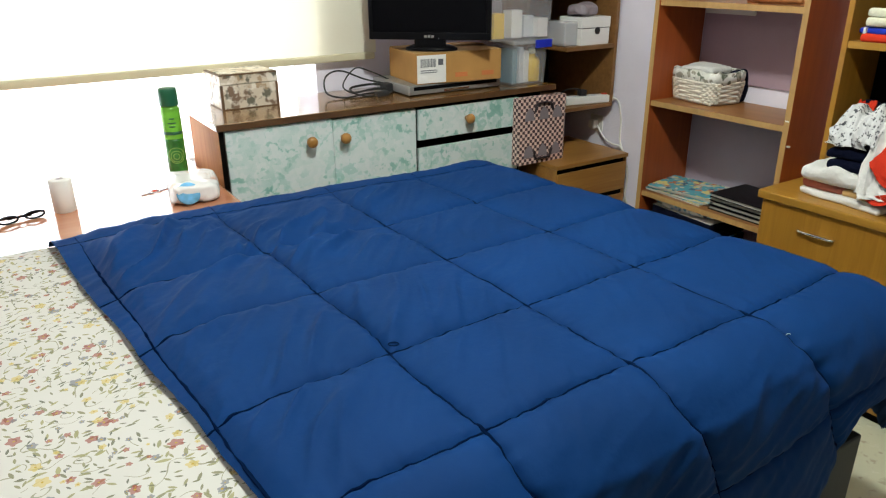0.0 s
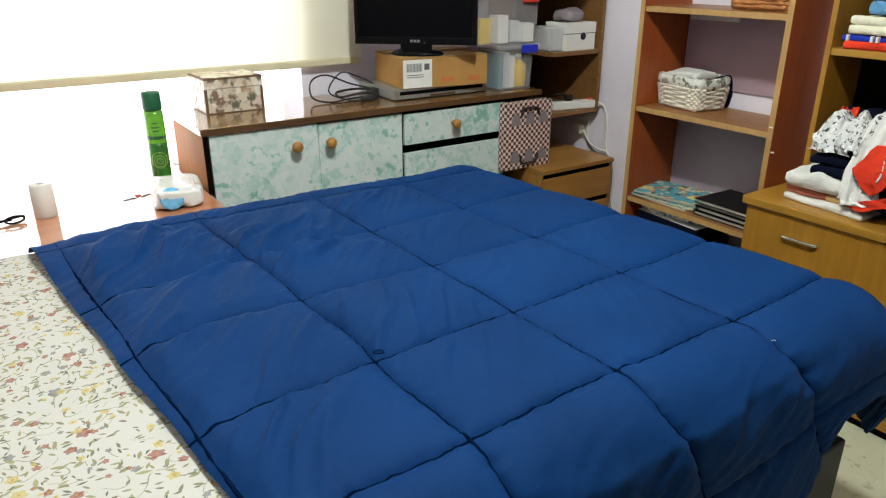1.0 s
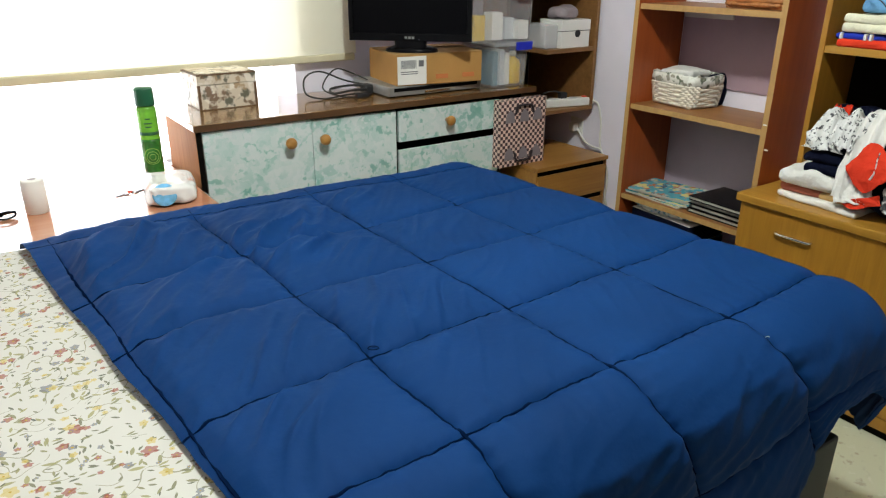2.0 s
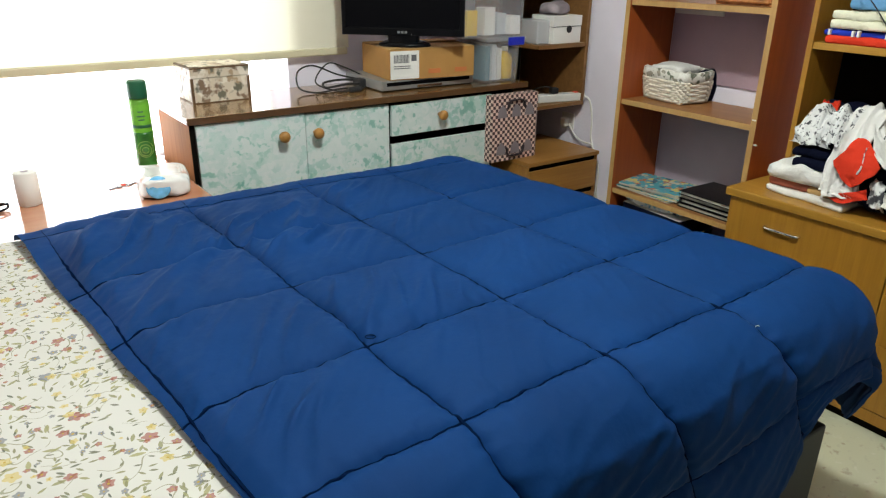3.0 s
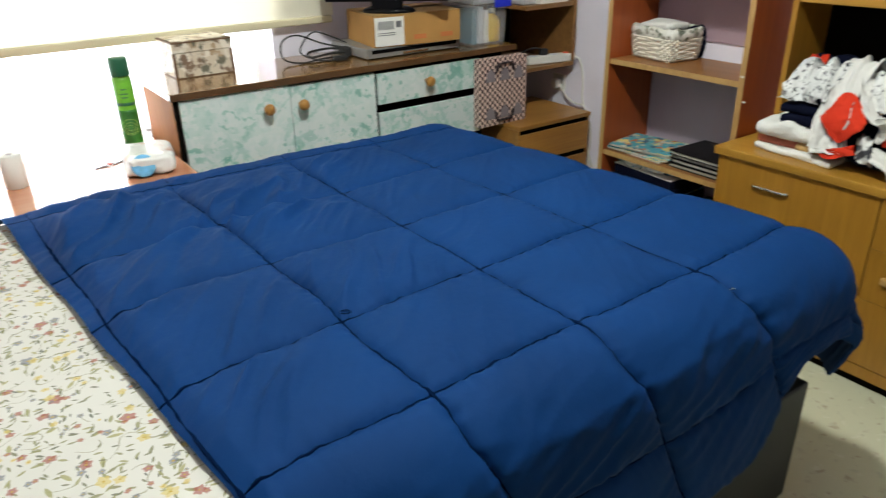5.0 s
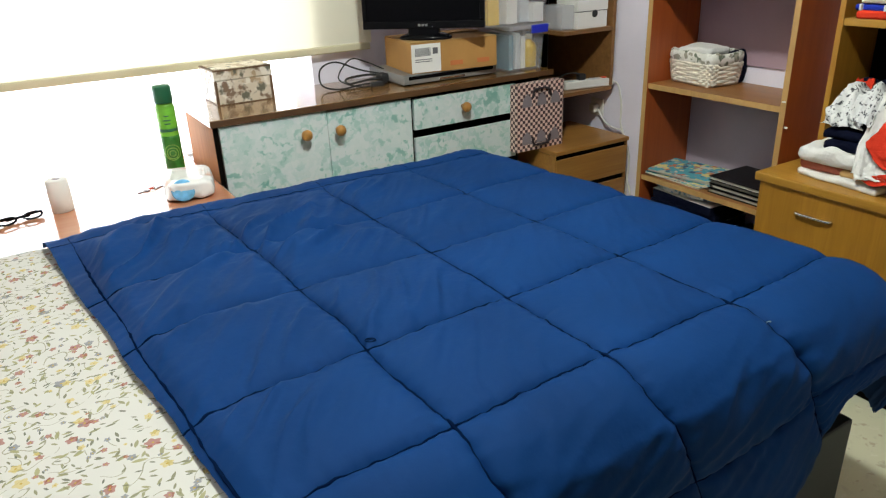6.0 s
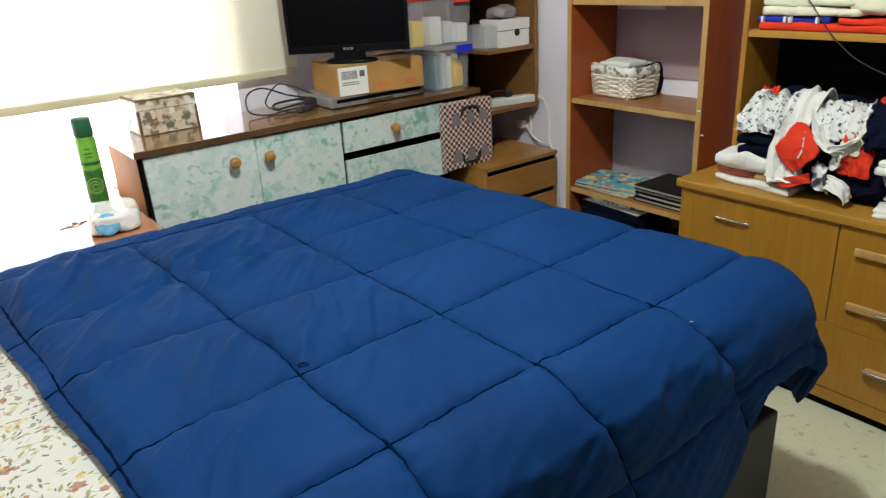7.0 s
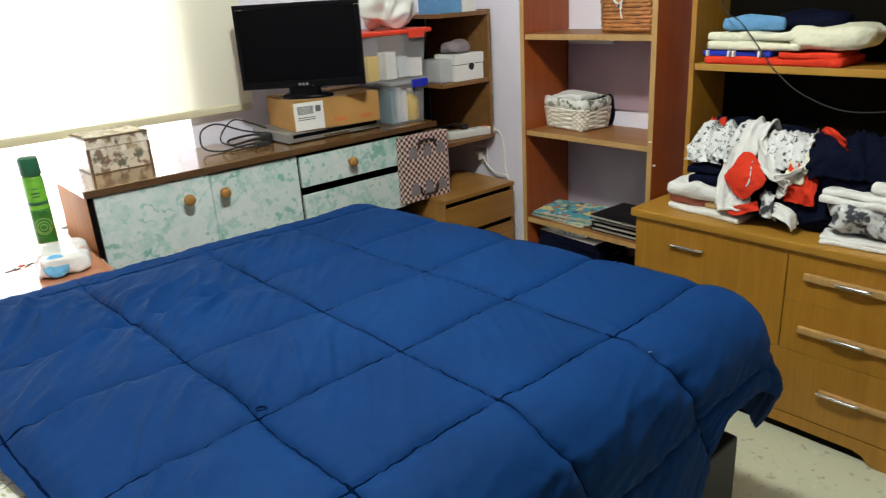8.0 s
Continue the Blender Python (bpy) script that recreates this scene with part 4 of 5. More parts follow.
cb = slab(-0.19, 0.19, -0.14, 0.15, 0.0, 0.118, 0.002)
part("carton_body", cb, M_card, carton)
part("flap", slab(-0.188, 0.188, -0.142, 0.005, 0.1185, 0.1215, 0.001), M_card_light, carton)
fl = slab(-0.188, 0.188, 0.008, 0.148, 0.1185, 0.1215, 0.001)
bmesh.ops.rotate(fl, verts=fl.verts, cent=(0, 0.148, 0.1185), matrix=Matrix.Rotation(radians(-3), 3, "X"))
part("flap", fl, M_card_light, carton)
lab = part("label", slab(-0.186, -0.062, -0.1425, -0.1405, 0.004, 0.112, 0), M_paper, carton, "white paper label with bar code")
rng = random.Random(4)
bars = bmesh.new()
x = -0.172
while x < -0.108:
    w = rng.uniform(0.001, 0.003)
    slab(x, x + w, -0.1432, -0.1427, 0.066, 0.098, 0, bm=bars)
    x += w + rng.uniform(0.001, 0.0025)
part("bar_code", bars, M_print, lab)
part("print_block", slab(-0.096, -0.074, -0.1432, -0.1427, 0.072, 0.096, 0), M_print, lab)
for z in (0.052, 0.044):
    part("print_line", slab(-0.172, -0.10, -0.1432, -0.1427, z, z + 0.003, 0), M_print, lab)
for x in (-0.02, 0.10):
    part("print_block", slab(x, x + 0.055, -0.1415, -0.1405, 0.02, 0.038, 0), M_orange_print, carton)
part("tape", slab(-0.19, 0.19, -0.012, 0.030, 0.1225, 0.1232, 0), material("parcel_tape", (0.50, 0.36, 0.20), 0.25), carton)

tv = thing("television", "small black flat-screen television on a stand", "television", (1.735, 2.54, TOP + 0.164), -41.7)
part("foot", lathe([(0.001, 0.0), (0.09, 0.0), (0.093, 0.004), (0.090, 0.014), (0.065, 0.028), (0.001, 0.031)], 36), M_black, tv, smooth=True).matrix_local = Matrix.Translation((0, 0.028, 0)) @ Matrix.Diagonal((1.15, 0.62, 0.8, 1))
part("neck", slab(-0.062, 0.062, -0.018, 0.026, 0.012, 0.075, 0.010, 3), M_black, tv)
part("back_shell", slab(-0.225, 0.225, 0.004, 0.042, 0.055, 0.345, 0.016, 3), M_black_matt, tv)
bz = bmesh.new()
for d in ((-0.243, 0.243, -0.02, 0.010, 0.044, 0.072), (-0.243, 0.243, -0.02, 0.010, 0.344, 0.362), (-0.243, -0.225, -0.02, 0.010, 0.0725, 0.3435), (0.225, 0.243, -0.02, 0.010, 0.0725, 0.3435)):
    slab(*d, 0.003, bm=bz)
part("bezel", bz, M_black, tv)
part("screen", slab(-0.224, 0.224, -0.0145, 0.003, 0.073, 0.343, 0), M_screen, tv)
for k in range(3):
    part("logo_mark", slab(-0.020 + 0.014 * k, -0.010 + 0.014 * k, -0.0212, -0.0203, 0.053, 0.062, 0), M_silver, tv)
part("standby_light", slab(0.035, 0.038, -0.0212, -0.0203, 0.049, 0.052, 0), M_silver, tv)


def tub(name, label, loc, w, d, h, lid_mat, latch_mat, latch_x):
    """Clear storage tub with tapered walls, rolled rim, lid and front latch."""
    t = thing(name, label, "storage tub", loc)
    body = bmesh.new()
    rings = []
    for grow, z in ((0.90, 0.0), (0.905, 0.003), (0.97, h * 0.86), (1.0, h * 0.865), (1.0, h * 0.90), (0.965, h * 0.90), (0.93, h * 0.5), (0.885, 0.006)):
        ring = []
        for k in range(32):
            a = 2 * math.pi * k / 32
            c, s_ = math.cos(a), math.sin(a)
            ring.append(body.verts.new((w / 2 * grow * math.copysign(abs(c) ** 0.3, c), d / 2 * grow * math.copysign(abs(s_) ** 0.3, s_), z)))
        rings.append(ring)
    for a, b in zip(rings, rings[1:]):
        for k in range(32):
            body.faces.new((a[k], a[(k + 1) % 32], b[(k + 1) % 32], b[k]))
    body.faces.new(rings[0][::-1])
    body.faces.new(rings[-1])
    part("tub_body", body, M_tub, t, smooth=False)
    part("lid", slab(-w / 2 - 0.004, w / 2 + 0.004, -d / 2 - 0.004, d / 2 + 0.004, h * 0.905, h, 0.010, 3), lid_mat, t)
    part("latch", slab(latch_x - 0.042, latch_x + 0.042, -d / 2 - 0.016, -d / 2 - 0.0045, h * 0.82, h * 1.0, 0.004), latch_mat, t, "moulded plastic latch")
    return t


tub("storage_tub", "clear plastic storage tub with a blue latch on the dresser", (2.185, 2.575, TOP), 0.205, 0.27, 0.188, M_tub_lid, M_blue_latch, 0.045)
tub("storage_tub", "wide clear plastic tub with a red lid", (2.137, 2.575, TOP + 0.189), 0.36, 0.27, 0.205, M_red_lid, M_red_lid, 0.09)
bottle = thing("plastic_bottle", "yellow plastic bottle inside the clear tub", "bottle", (2.235, 2.51, TOP + 0.007))
part("bottle_body", lathe([(0.03, 0.0), (0.034, 0.004), (0.034, 0.085), (0.026, 0.10), (0.013, 0.108), (0.013, 0.115)], 20), M_yellow, bottle, smooth=True)
part("cap", lathe([(0.015, 0.1155), (0.015, 0.132), (0.012, 0.135)], 16), M_cloth_cream, bottle, smooth=True)
for k, (x, m, lab_, hh) in enumerate(((2.115, M_teal, "teal folder standing in the clear tub", 0.15), (2.150, M_palegrey, "pale grey folder standing in the clear tub", 0.155), (2.178, M_paper, "white folder standing in the clear tub", 0.14))):
    tagged(part("folder", slab(x - 0.012, x + 0.012, 2.475, 2.66, TOP + 0.008, TOP + hh, 0.002), m), lab_, "folder", "folders in the tub")
for x, y, w, h, m, lab_ in ((2.03, 2.51, 0.055, 0.10, M_yellow, "yellow packet in the upper tub"), (2.115, 2.50, 0.055, 0.11, M_paper, "white carton in the upper tub"), (2.195, 2.52, 0.05, 0.085, M_palegrey, "grey carton in the upper tub"), (2.245, 2.49, 0.055, 0.075, M_paper, "small white carton in the upper tub"), (2.11, 2.60, 0.22, 0.05, M_cloth_grey, "grey folded bag in the upper tub")):
    tagged(part("carton", slab(x - w / 2, x + w / 2, y - 0.03, y + 0.03, TOP + 0.196, TOP + 0.196 + h, 0.002), m), lab_, "carton", "cartons in the tub")
bag = cloth_lump(0.25, 0.16, 0.14, 12, 0.95, 9, 5, 0.95)
tagged(part("plastic_bag", bag, M_white_plastic, smooth=True), "crumpled white plastic bag on the red tub lid", "plastic bag").location = (2.17, 2.56, TOP + 0.395)

keep = thing("keepsake_box", "vintage box covered in faded floral paper, dark edges", "box", (1.02, 2.73, TOP), 1)
part("box_body", slab(-0.105, 0.105, -0.085, 0.085, 0.0, 0.088, 0.002), M_keepsake, keep)
part("lid", slab(-0.108, 0.108, -0.088, 0.088, 0.089, 0.122, 0.003), M_keepsake, keep)
part("lid_rim", slab(-0.110, 0.110, -0.090, 0.090, 0.1215, 0.126, 0.001), M_brown_trim, keep, "dark worn lid edge")
for x in (-0.104, 0.104):
    part("corner_trim", slab(x - 0.005, x + 0.005, -0.0875, -0.080, 0.0, 0.088, 0.001), M_brown_trim, keep)
part("base_trim", slab(-0.107, 0.107, -0.087, 0.087, 0.0, 0.0035, 0.001), M_brown_trim, keep)
part("lid_panel", slab(-0.100, 0.100, -0.080, 0.080, 0.1265, 0.1285, 0.0008), M_keepsake, keep, "faded paper panel on the lid")

leads = thing("cable", "tangle of black cables lying on the dresser", "cable", (1.48, 2.66, TOP))
part("lead", tube([(0.16, 0.02, 0.02), (0.06, 0.08, 0.045), (-0.04, 0.10, 0.085), (-0.12, 0.07, 0.07), (-0.15, 0.0, 0.02), (-0.10, -0.05, 0.004), (0.0, -0.03, 0.006), (0.08, -0.02, 0.004)], 0.0035, 8), M_black_matt, leads, smooth=True)
part("lead", tube([(0.17, 0.03, 0.03), (0.10, 0.10, 0.07), (0.02, 0.09, 0.09), (-0.06, 0.04, 0.03), (-0.02, -0.05, 0.005), (0.06, -0.08, 0.004), (0.13, -0.03, 0.006)], 0.003, 8), M_black_matt, leads, smooth=True)
part("lead", tube([(0.18, 0.0, 0.012), (0.08, 0.03, 0.03), (-0.03, 0.02, 0.028), (-0.05, -0.04, 0.018), (0.05, -0.03, 0.022), (0.16, -0.02, 0.012)], 0.0045, 8), M_black_matt, leads, smooth=True)
part("plug", slab(0.02, 0.075, -0.10, -0.075, 0.0, 0.020, 0.006), M_black_matt, leads)
part("adapter", slab(0.10, 0.19, -0.03, 0.03, 0.0, 0.035, 0.008), M_black_matt, leads)

# ---- things on the desk ----
DT = 0.64
can = thing("spray_can", "tall green aerosol can with a dark green cap", "spray can", (0.722, 2.60, DT))
part("can_body", lathe([(0.029, 0.0), (0.0315, 0.004), (0.0315, 0.235), (0.027, 0.246)], 32), M_green, can, smooth=True)
part("lower_print", lathe([(0.0318, 0.006), (0.0319, 0.02), (0.0319, 0.125), (0.0318, 0.135)], 32), M_green_deep, can, "darker printed band", smooth=True)
part("print_ring", lathe([(0.0320, 0.15), (0.0321, 0.152), (0.0321, 0.158), (0.0320, 0.16)], 32), M_green_dark, can, smooth=True)
for rr, zc in ((0.010, 0.075), (0.019, 0.075), (0.027, 0.078)):
    part("print_circle", tube([(0.0321 * math.cos(-1.78 + rr * math.cos(a * 0.524) / 0.032), 0.0321 * math.sin(-1.78 + rr * math.cos(a * 0.524) / 0.032), zc + rr * math.sin(a * 0.524)) for a in range(12)], 0.0011, 6, 3, True), M_green_pale, can, "pale green printed circle", smooth=True)
for zc, ww in ((0.205, 0.5), (0.190, 0.8), (0.178, 0.6)):
    part("print_line", tube([(0.0318 * math.cos(-1.78 + ww * (k / 4 - 0.5)), 0.0318 * math.sin(-1.78 + ww * (k / 4 - 0.5)), zc) for k in range(5)], 0.0022, 6, 3), M_green_dark, can, smooth=True)
part("cap", lathe([(0.0305, 0.247), (0.0315, 0.250), (0.0305, 0.300), (0.028, 0.305), (0.002, 0.306)], 32), M_green_dark, can, "dark green plastic cap", smooth=True)

canister = thing("paper_roll", "small plain white paper roll standing on the desk", "paper roll", (0.334, 2.40, DT))
part("roll_body", lathe([(0.029, 0.0), (0.0315, 0.002), (0.032, 0.05), (0.0315, 0.098), (0.029, 0.1005), (0.011, 0.101)], 28), M_paper, canister, smooth=True)
# Dark disc painted as the shade in the roll's open core.
part("core", lathe([(0.0105, 0.095), (0.0108, 0.1015), (0.009, 0.102)], 20), M_motif_grey, canister, "dark disc for the shaded hole in the core", smooth=True)

wipes = thing("wipes_packet", "soft white and blue packet of wipes", "packet", (0.705, 2.345, DT), 80)
part("wrapper", cloth_lump(0.225, 0.15, 0.060, 71, 0.20, 17, 5, 0.36), M_wipes, wipes, smooth=True)
wl = lathe([(0.001, -0.003), (0.034, -0.003), (0.036, 0.0), (0.033, 0.004), (0.001, 0.006)], 28)
bmesh.ops.rotate(wl, verts=wl.verts, cent=(0, 0, 0), matrix=Matrix.Rotation(radians(58), 3, "Y").inverted())
bmesh.ops.translate(wl, verts=wl.verts, vec=(-0.106, 0.022, 0.036))
part("printed_label", wl, material("blue_foil_print", (0.16, 0.45, 0.72), 0.25, vary=0.3, scale=40), wipes, "round blue printed label", smooth=True)
part("flap", slab(-0.035, 0.035, -0.022, 0.022, 0.0445, 0.049, 0.002), M_paper, wipes, "white resealable flap")
keys = thing("key_ring", "small bunch of keys on the desk", "keys", (0.604, 2.44, DT))
part("ring", tube([(0.015 * math.cos(a * 0.785), 0.015 * math.sin(a * 0.785), 0.003) for a in range(8)], 0.0016, 6, 4, True), M_chrome, keys, smooth=True)
for a in (20, 75, 200):
    kb = slab(0.012, 0.05, -0.003, 0.003, 0.0, 0.003, 0.0005)
    slab(0.010, 0.024, -0.009, 0.009, 0.0, 0.004, 0.001, bm=kb)
    bmesh.ops.rotate(kb, verts=kb.verts, cent=(0, 0, 0), matrix=Matrix.Rotation(radians(a), 3, "Z"))
    part("key", kb, M_motif_grey if a != 75 else M_red_lid, keys)
specs = thing("spectacles", "dark folded spectacles lying on the desk", "spectacles", (0.215, 2.365, DT), 14)
for x in (-0.036, 0.036):
    part("lens_rim", tube([(x + 0.026 * math.cos(a * 0.628), 0.004 * math.sin(a * 0.628), 0.012 + 0.009 * math.sin(a * 0.628)) for a in range(10)], 0.0032, 6, 4, True), M_black, specs, smooth=True)
    part("temple", tube([(x * 1.75, 0.0, 0.018), (x * 1.2, 0.012, 0.014), (-x * 0.9, 0.016 + 0.1 * abs(x) * (x > 0), 0.008)], 0.0034, 6), M_black, specs, smooth=True)
part("bridge", tube([(-0.011, 0, 0.016), (0, 0, 0.018), (0.011, 0, 0.016)], 0.0018, 6), M_black, specs, smooth=True)

# ---- nightstand and corner shelf things ----
chk = thing("checked_box", "box covered in red and black checked paper with dark motifs", "box", (2.187, 2.39, 0.515))
part("box_body", slab(-0.127, 0.127, -0.025, 0.020, 0.0, 0.285, 0.002), M_checks, chk)
for z in (0.19, 0.03):
    for x in (-0.072, 0.006, 0.08):
        tri = bmesh.new()
        pts = [(x - 0.026, z), (x + 0.026, z), (x + 0.020, z + 0.035), (x, z + 0.055), (x - 0.020, z + 0.035)]
        a = [tri.verts.new((px, -0.0275, pz)) for px, pz in pts]
        b = [tri.verts.new((px, -0.0255, pz)) for px, pz in pts]
        tri.faces.new(a)
        tri.faces.new(b[::-1])
        for k in range(5):
            tri.faces.new((a[k], b[k], b[(k + 1) % 5], a[(k + 1) % 5]))
        part("motif", tri, M_motif_grey, chk, "grey printed motif")
    hd = tube([(-0.045, -0.029, z + 0.035), (-0.035, -0.030, z + 0.066), (0.0, -0.030, z + 0.072), (0.04, -0.030, z + 0.066), (0.052, -0.029, z + 0.035)] if z > 0.1 else
              [(-0.045, -0.029, z + 0.030), (-0.035, -0.030, z - 0.004), (0.0, -0.030, z - 0.008), (0.04, -0.030, z - 0.004), (0.052, -0.029, z + 0.030)], 0.008, 8, 6, flat=0.5)
    part("motif", hd, M_motif, chk, "dark arched motif", smooth=True)

strip = thing("power_strip", "white multi-socket power strip on the shelf", "power strip", (2.545, 2.47, 0.718), -12)
part("strip_body", slab(-0.125, 0.125, -0.026, 0.026, 0.0, 0.036, 0.007, 3), M_white_plastic, strip)
for x in (-0.085, -0.03, 0.025):
    part("socket", lathe([(0.019, 0.0362), (0.019, 0.0372), (0.016, 0.0372)], 20), M_palegrey, strip, smooth=False).location = (x, 0, 0)
part("switch", slab(0.075, 0.10, -0.010, 0.010, 0.0362, 0.041, 0.002), M_red_lid, strip)
plugb = part("plug", slab(-0.05, -0.015, -0.016, 0.016, 0.0375, 0.065, 0.006), M_black_matt, strip, "black plug")
part("lead", tube([(-0.03, 0.0, 0.06), (-0.09, -0.02, 0.075), (-0.12, 0.02, 0.06), (-0.14, 0.06, 0.02)], 0.003, 8), M_black_matt, strip, smooth=True)
flex = thing("power_cable", "white power cable hanging from the shelf to the floor", "cable", (2.65, 2.40, 0.0))
part("lead", tube([(0.0, 0.035, 0.738), (0.020, 0.0, 0.725), (0.024, -0.025, 0.64), (0.022, -0.03, 0.55), (0.020, -0.06, 0.49), (0.018, -0.10, 0.40), (0.022, -0.09, 0.25), (0.012, -0.10, 0.05), (0.0, -0.09, 0.006)], 0.0045, 8), M_white_plastic, flex, smooth=True)
part("lead", tube([(0.012, 0.12, 0.60), (0.006, 0.06, 0.545), (0.004, 0.0, 0.525), (0.014, -0.05, 0.515), (0.021, -0.075, 0.44), (0.016, -0.085, 0.33), (0.020, -0.12, 0.22), (0.010, -0.13, 0.05), (0.0, -0.12, 0.006)], 0.0045, 8), M_white_plastic, flex, smooth=True)
outlet = thing("wall_socket", "white wall socket with a plug in it", "socket", (2.68, 2.53, 0.60))
part("cover_plate", slab(-0.010, -0.0005, -0.04, 0.04, -0.04, 0.04, 0.003), M_white_plastic, outlet)
part("plug", slab(-0.045, -0.0105, -0.018, 0.018, -0.022, 0.018, 0.008, 3), M_white_plastic, outlet)

shoe = thing("drawer_box", "small white cardboard box with a black notch", "box", (2.535, 2.51, 0.983))
part("box_body", slab(-0.085, 0.085, -0.07, 0.07, 0.0, 0.070, 0.002), M_paper, shoe)
part("lid", slab(-0.087, 0.087, -0.072, 0.072, 0.073, 0.118, 0.002), M_paper, shoe)
part("gap", slab(-0.083, 0.083, -0.068, 0.068, 0.0702, 0.0728, 0), M_black_matt, shoe)
nt_ = lathe([(0.001, 0.0), (0.016, 0.0), (0.016, 0.0012), (0.001, 0.0014)], 20)
bmesh.ops.rotate(nt_, verts=nt_.verts, cent=(0, 0, 0), matrix=Matrix.Rotation(radians(90), 3, "X"))
bmesh.ops.translate(nt_, verts=nt_.verts, vec=(0.01, -0.0708, 0.060))
part("notch", nt_, M_black_matt, shoe, "black finger notch")
tagged(part("clear_bag", cloth_lump(0.13, 0.10, 0.05, 31, 0.45, 16, 4, 0.8), M_motif_grey, smooth=True), "crumpled dull grey plastic on the white box", "plastic bag").location = (2.51, 2.51, 1.1015)
tagged(part("plastic_container", slab(2.365, 2.44, 2.45, 2.60, 0.983, 1.085, 0.008, 3), M_tub_lid), "small frosted plastic container on the shelf", "container")
tagged(part("tissue_box", slab(2.37, 2.50, 2.44, 2.58, 1.280, 1.36, 0.003), M_cloth_sky), "pale blue box on the top shelf", "box")
tagged(part("small_box", slab(2.515, 2.60, 2.45, 2.57, 1.280, 1.35, 0.003), M_paper), "small white box on the top shelf", "box")


# ---- bookcase things ----
def woven_basket(name, label, loc, rz, w, d, h, mat, rows, thick, flare=1.12):
    t = thing(name, label, "basket", loc, rz)
    n = 64
    for k in range(rows):
        z = thick + (h - 2 * thick) * k / (rows - 1)
        g = 1 + (flare - 1) * z / h
        pts = []
        for i in range(n):
            a = 2 * math.pi * i / n
            c, s_ = math.cos(a), math.sin(a)
            out = 1 + 0.028 * math.sin(16 * a + math.pi * (k % 2)) + 0.006 * noise.noise(Vector((i * 0.7, k * 3.1, 1)))
            pts.append((w / 2 * g * out * math.copysign(abs(c) ** 0.35, c), d / 2 * g * out * math.copysign(abs(s_) ** 0.35, s_), z + 0.15 * thick * noise.noise(Vector((i * 0.5, k, 5)))))
        part("woven_strand", tube(pts, thick * 0.62, 6, 0, True), mat, t, smooth=True)
    part("basket_floor", slab(-w / 2 * 0.95, w / 2 * 0.95, -d / 2 * 0.95, d / 2 * 0.95, 0.0, 0.006, 0.002), mat, t)
    for i in range(16):
        a = 2 * math.pi * (i + 0.5) / 16
        c, s_ = math.cos(a), math.sin(a)
        x, y = w / 2 * 0.985 * math.copysign(abs(c) ** 0.35, c), d / 2 * 0.985 * math.copysign(abs(s_) ** 0.35, s_)
        part("stake", tube([(x, y, 0.002), (x * flare, y * flare, h)], 0.0028, 5, 1), mat, t, smooth=True)
    return t


wb = woven_basket("lined_basket", "whitewashed wicker basket with a printed cloth liner, full of white linen", (2.572, 1.85, 0.82), 82, 0.210, 0.155, 0.092, M_wicker_white, 9, 0.011)
ln = bmesh.new()
rings = []
for g, z in ((1.12, 0.080), (1.18, 0.083), (1.22, 0.100), (1.20, 0.120), (1.11, 0.124), (1.04, 0.106)):
    ring = []
    for k in range(48):
        a = 2 * math.pi * k / 48
        c, s_ = math.cos(a), math.sin(a)
        gg = g * (1 + 0.03 * noise.noise(Vector((k * 0.6, z * 30, 2))))
        ring.append(ln.verts.new((0.1025 * gg * math.copysign(abs(c) ** 0.4, c), 0.075 * gg * math.copysign(abs(s_) ** 0.4, s_), z + 0.008 * noise.noise(Vector((k * 0.45, z * 9, 7))))))
    rings.append(ring)
for a, b in zip(rings, rings[1:]):
    for k in range(48):
        ln.faces.new((a[k], a[(k + 1) % 48], b[(k + 1) % 48], b[k]))
part("liner", ln, M_liner, wb, "printed cloth liner folded over the rim", smooth=True)
part("linen", folded_stack(0.15, 0.11, 0.05, 61, 2), M_cloth_white, wb, "white folded linen", smooth=True).location = (0.01, 0, 0.085)
tagged(part("dark_pouch", cloth_lump(0.13, 0.05, 0.13, 8, 0.4, 12, 4, 0.7), M_cloth_navy, smooth=True), "dark cloth pouch behind the basket", "pouch").location = (2.645, 1.77, 0.82)

bw = woven_basket("wicker_basket", "brown woven wicker basket with a white bow", (2.545, 1.545, 1.195), 90, 0.225, 0.17, 0.16, M_wicker_brown, 11, 0.014, 1.06)
part("bow", tube([(0.03, 0.098, 0.09), (0.045, 0.104, 0.115), (0.02, 0.106, 0.10), (0.0, 0.104, 0.12), (0.015, 0.102, 0.09), (0.01, 0.10, 0.05)], 0.005, 8, flat=0.5), M_cloth_white, bw, "white ribbon bow", smooth=True)
# White strip at the bookcase back, placed to fit the camera's view.
tagged(part("white_strip", slab(2.662, 2.6715, 1.75, 1.970, 1.138, 1.156, 0.002), M_white_plastic), "thin white strip under the bookcase shelf", "strip")

rng = random.Random(9)
for k in range(4):
    w, d = rng.uniform(0.20, 0.215), rng.uniform(0.27, 0.29)
    mag = thing("magazine", "glossy magazine with a teal picture cover, lying in a stack", "magazine", (2.535 + rng.uniform(-0.008, 0.008), 1.83 + rng.uniform(-0.01, 0.01), 0.4505 + 0.0078 * k), 4 + rng.uniform(-6, 6), "magazines on the shelf")
    part("page_block", slab(-w / 2 + 0.002, w / 2 - 0.002, -d / 2 + 0.002, d / 2 - 0.002, 0.0005, 0.0064, 0), M_pages, mag)
    part("cover", slab(-w / 2, w / 2, -d / 2, d / 2, 0.0065, 0.0074, 0), M_cover, mag, "printed teal cover")
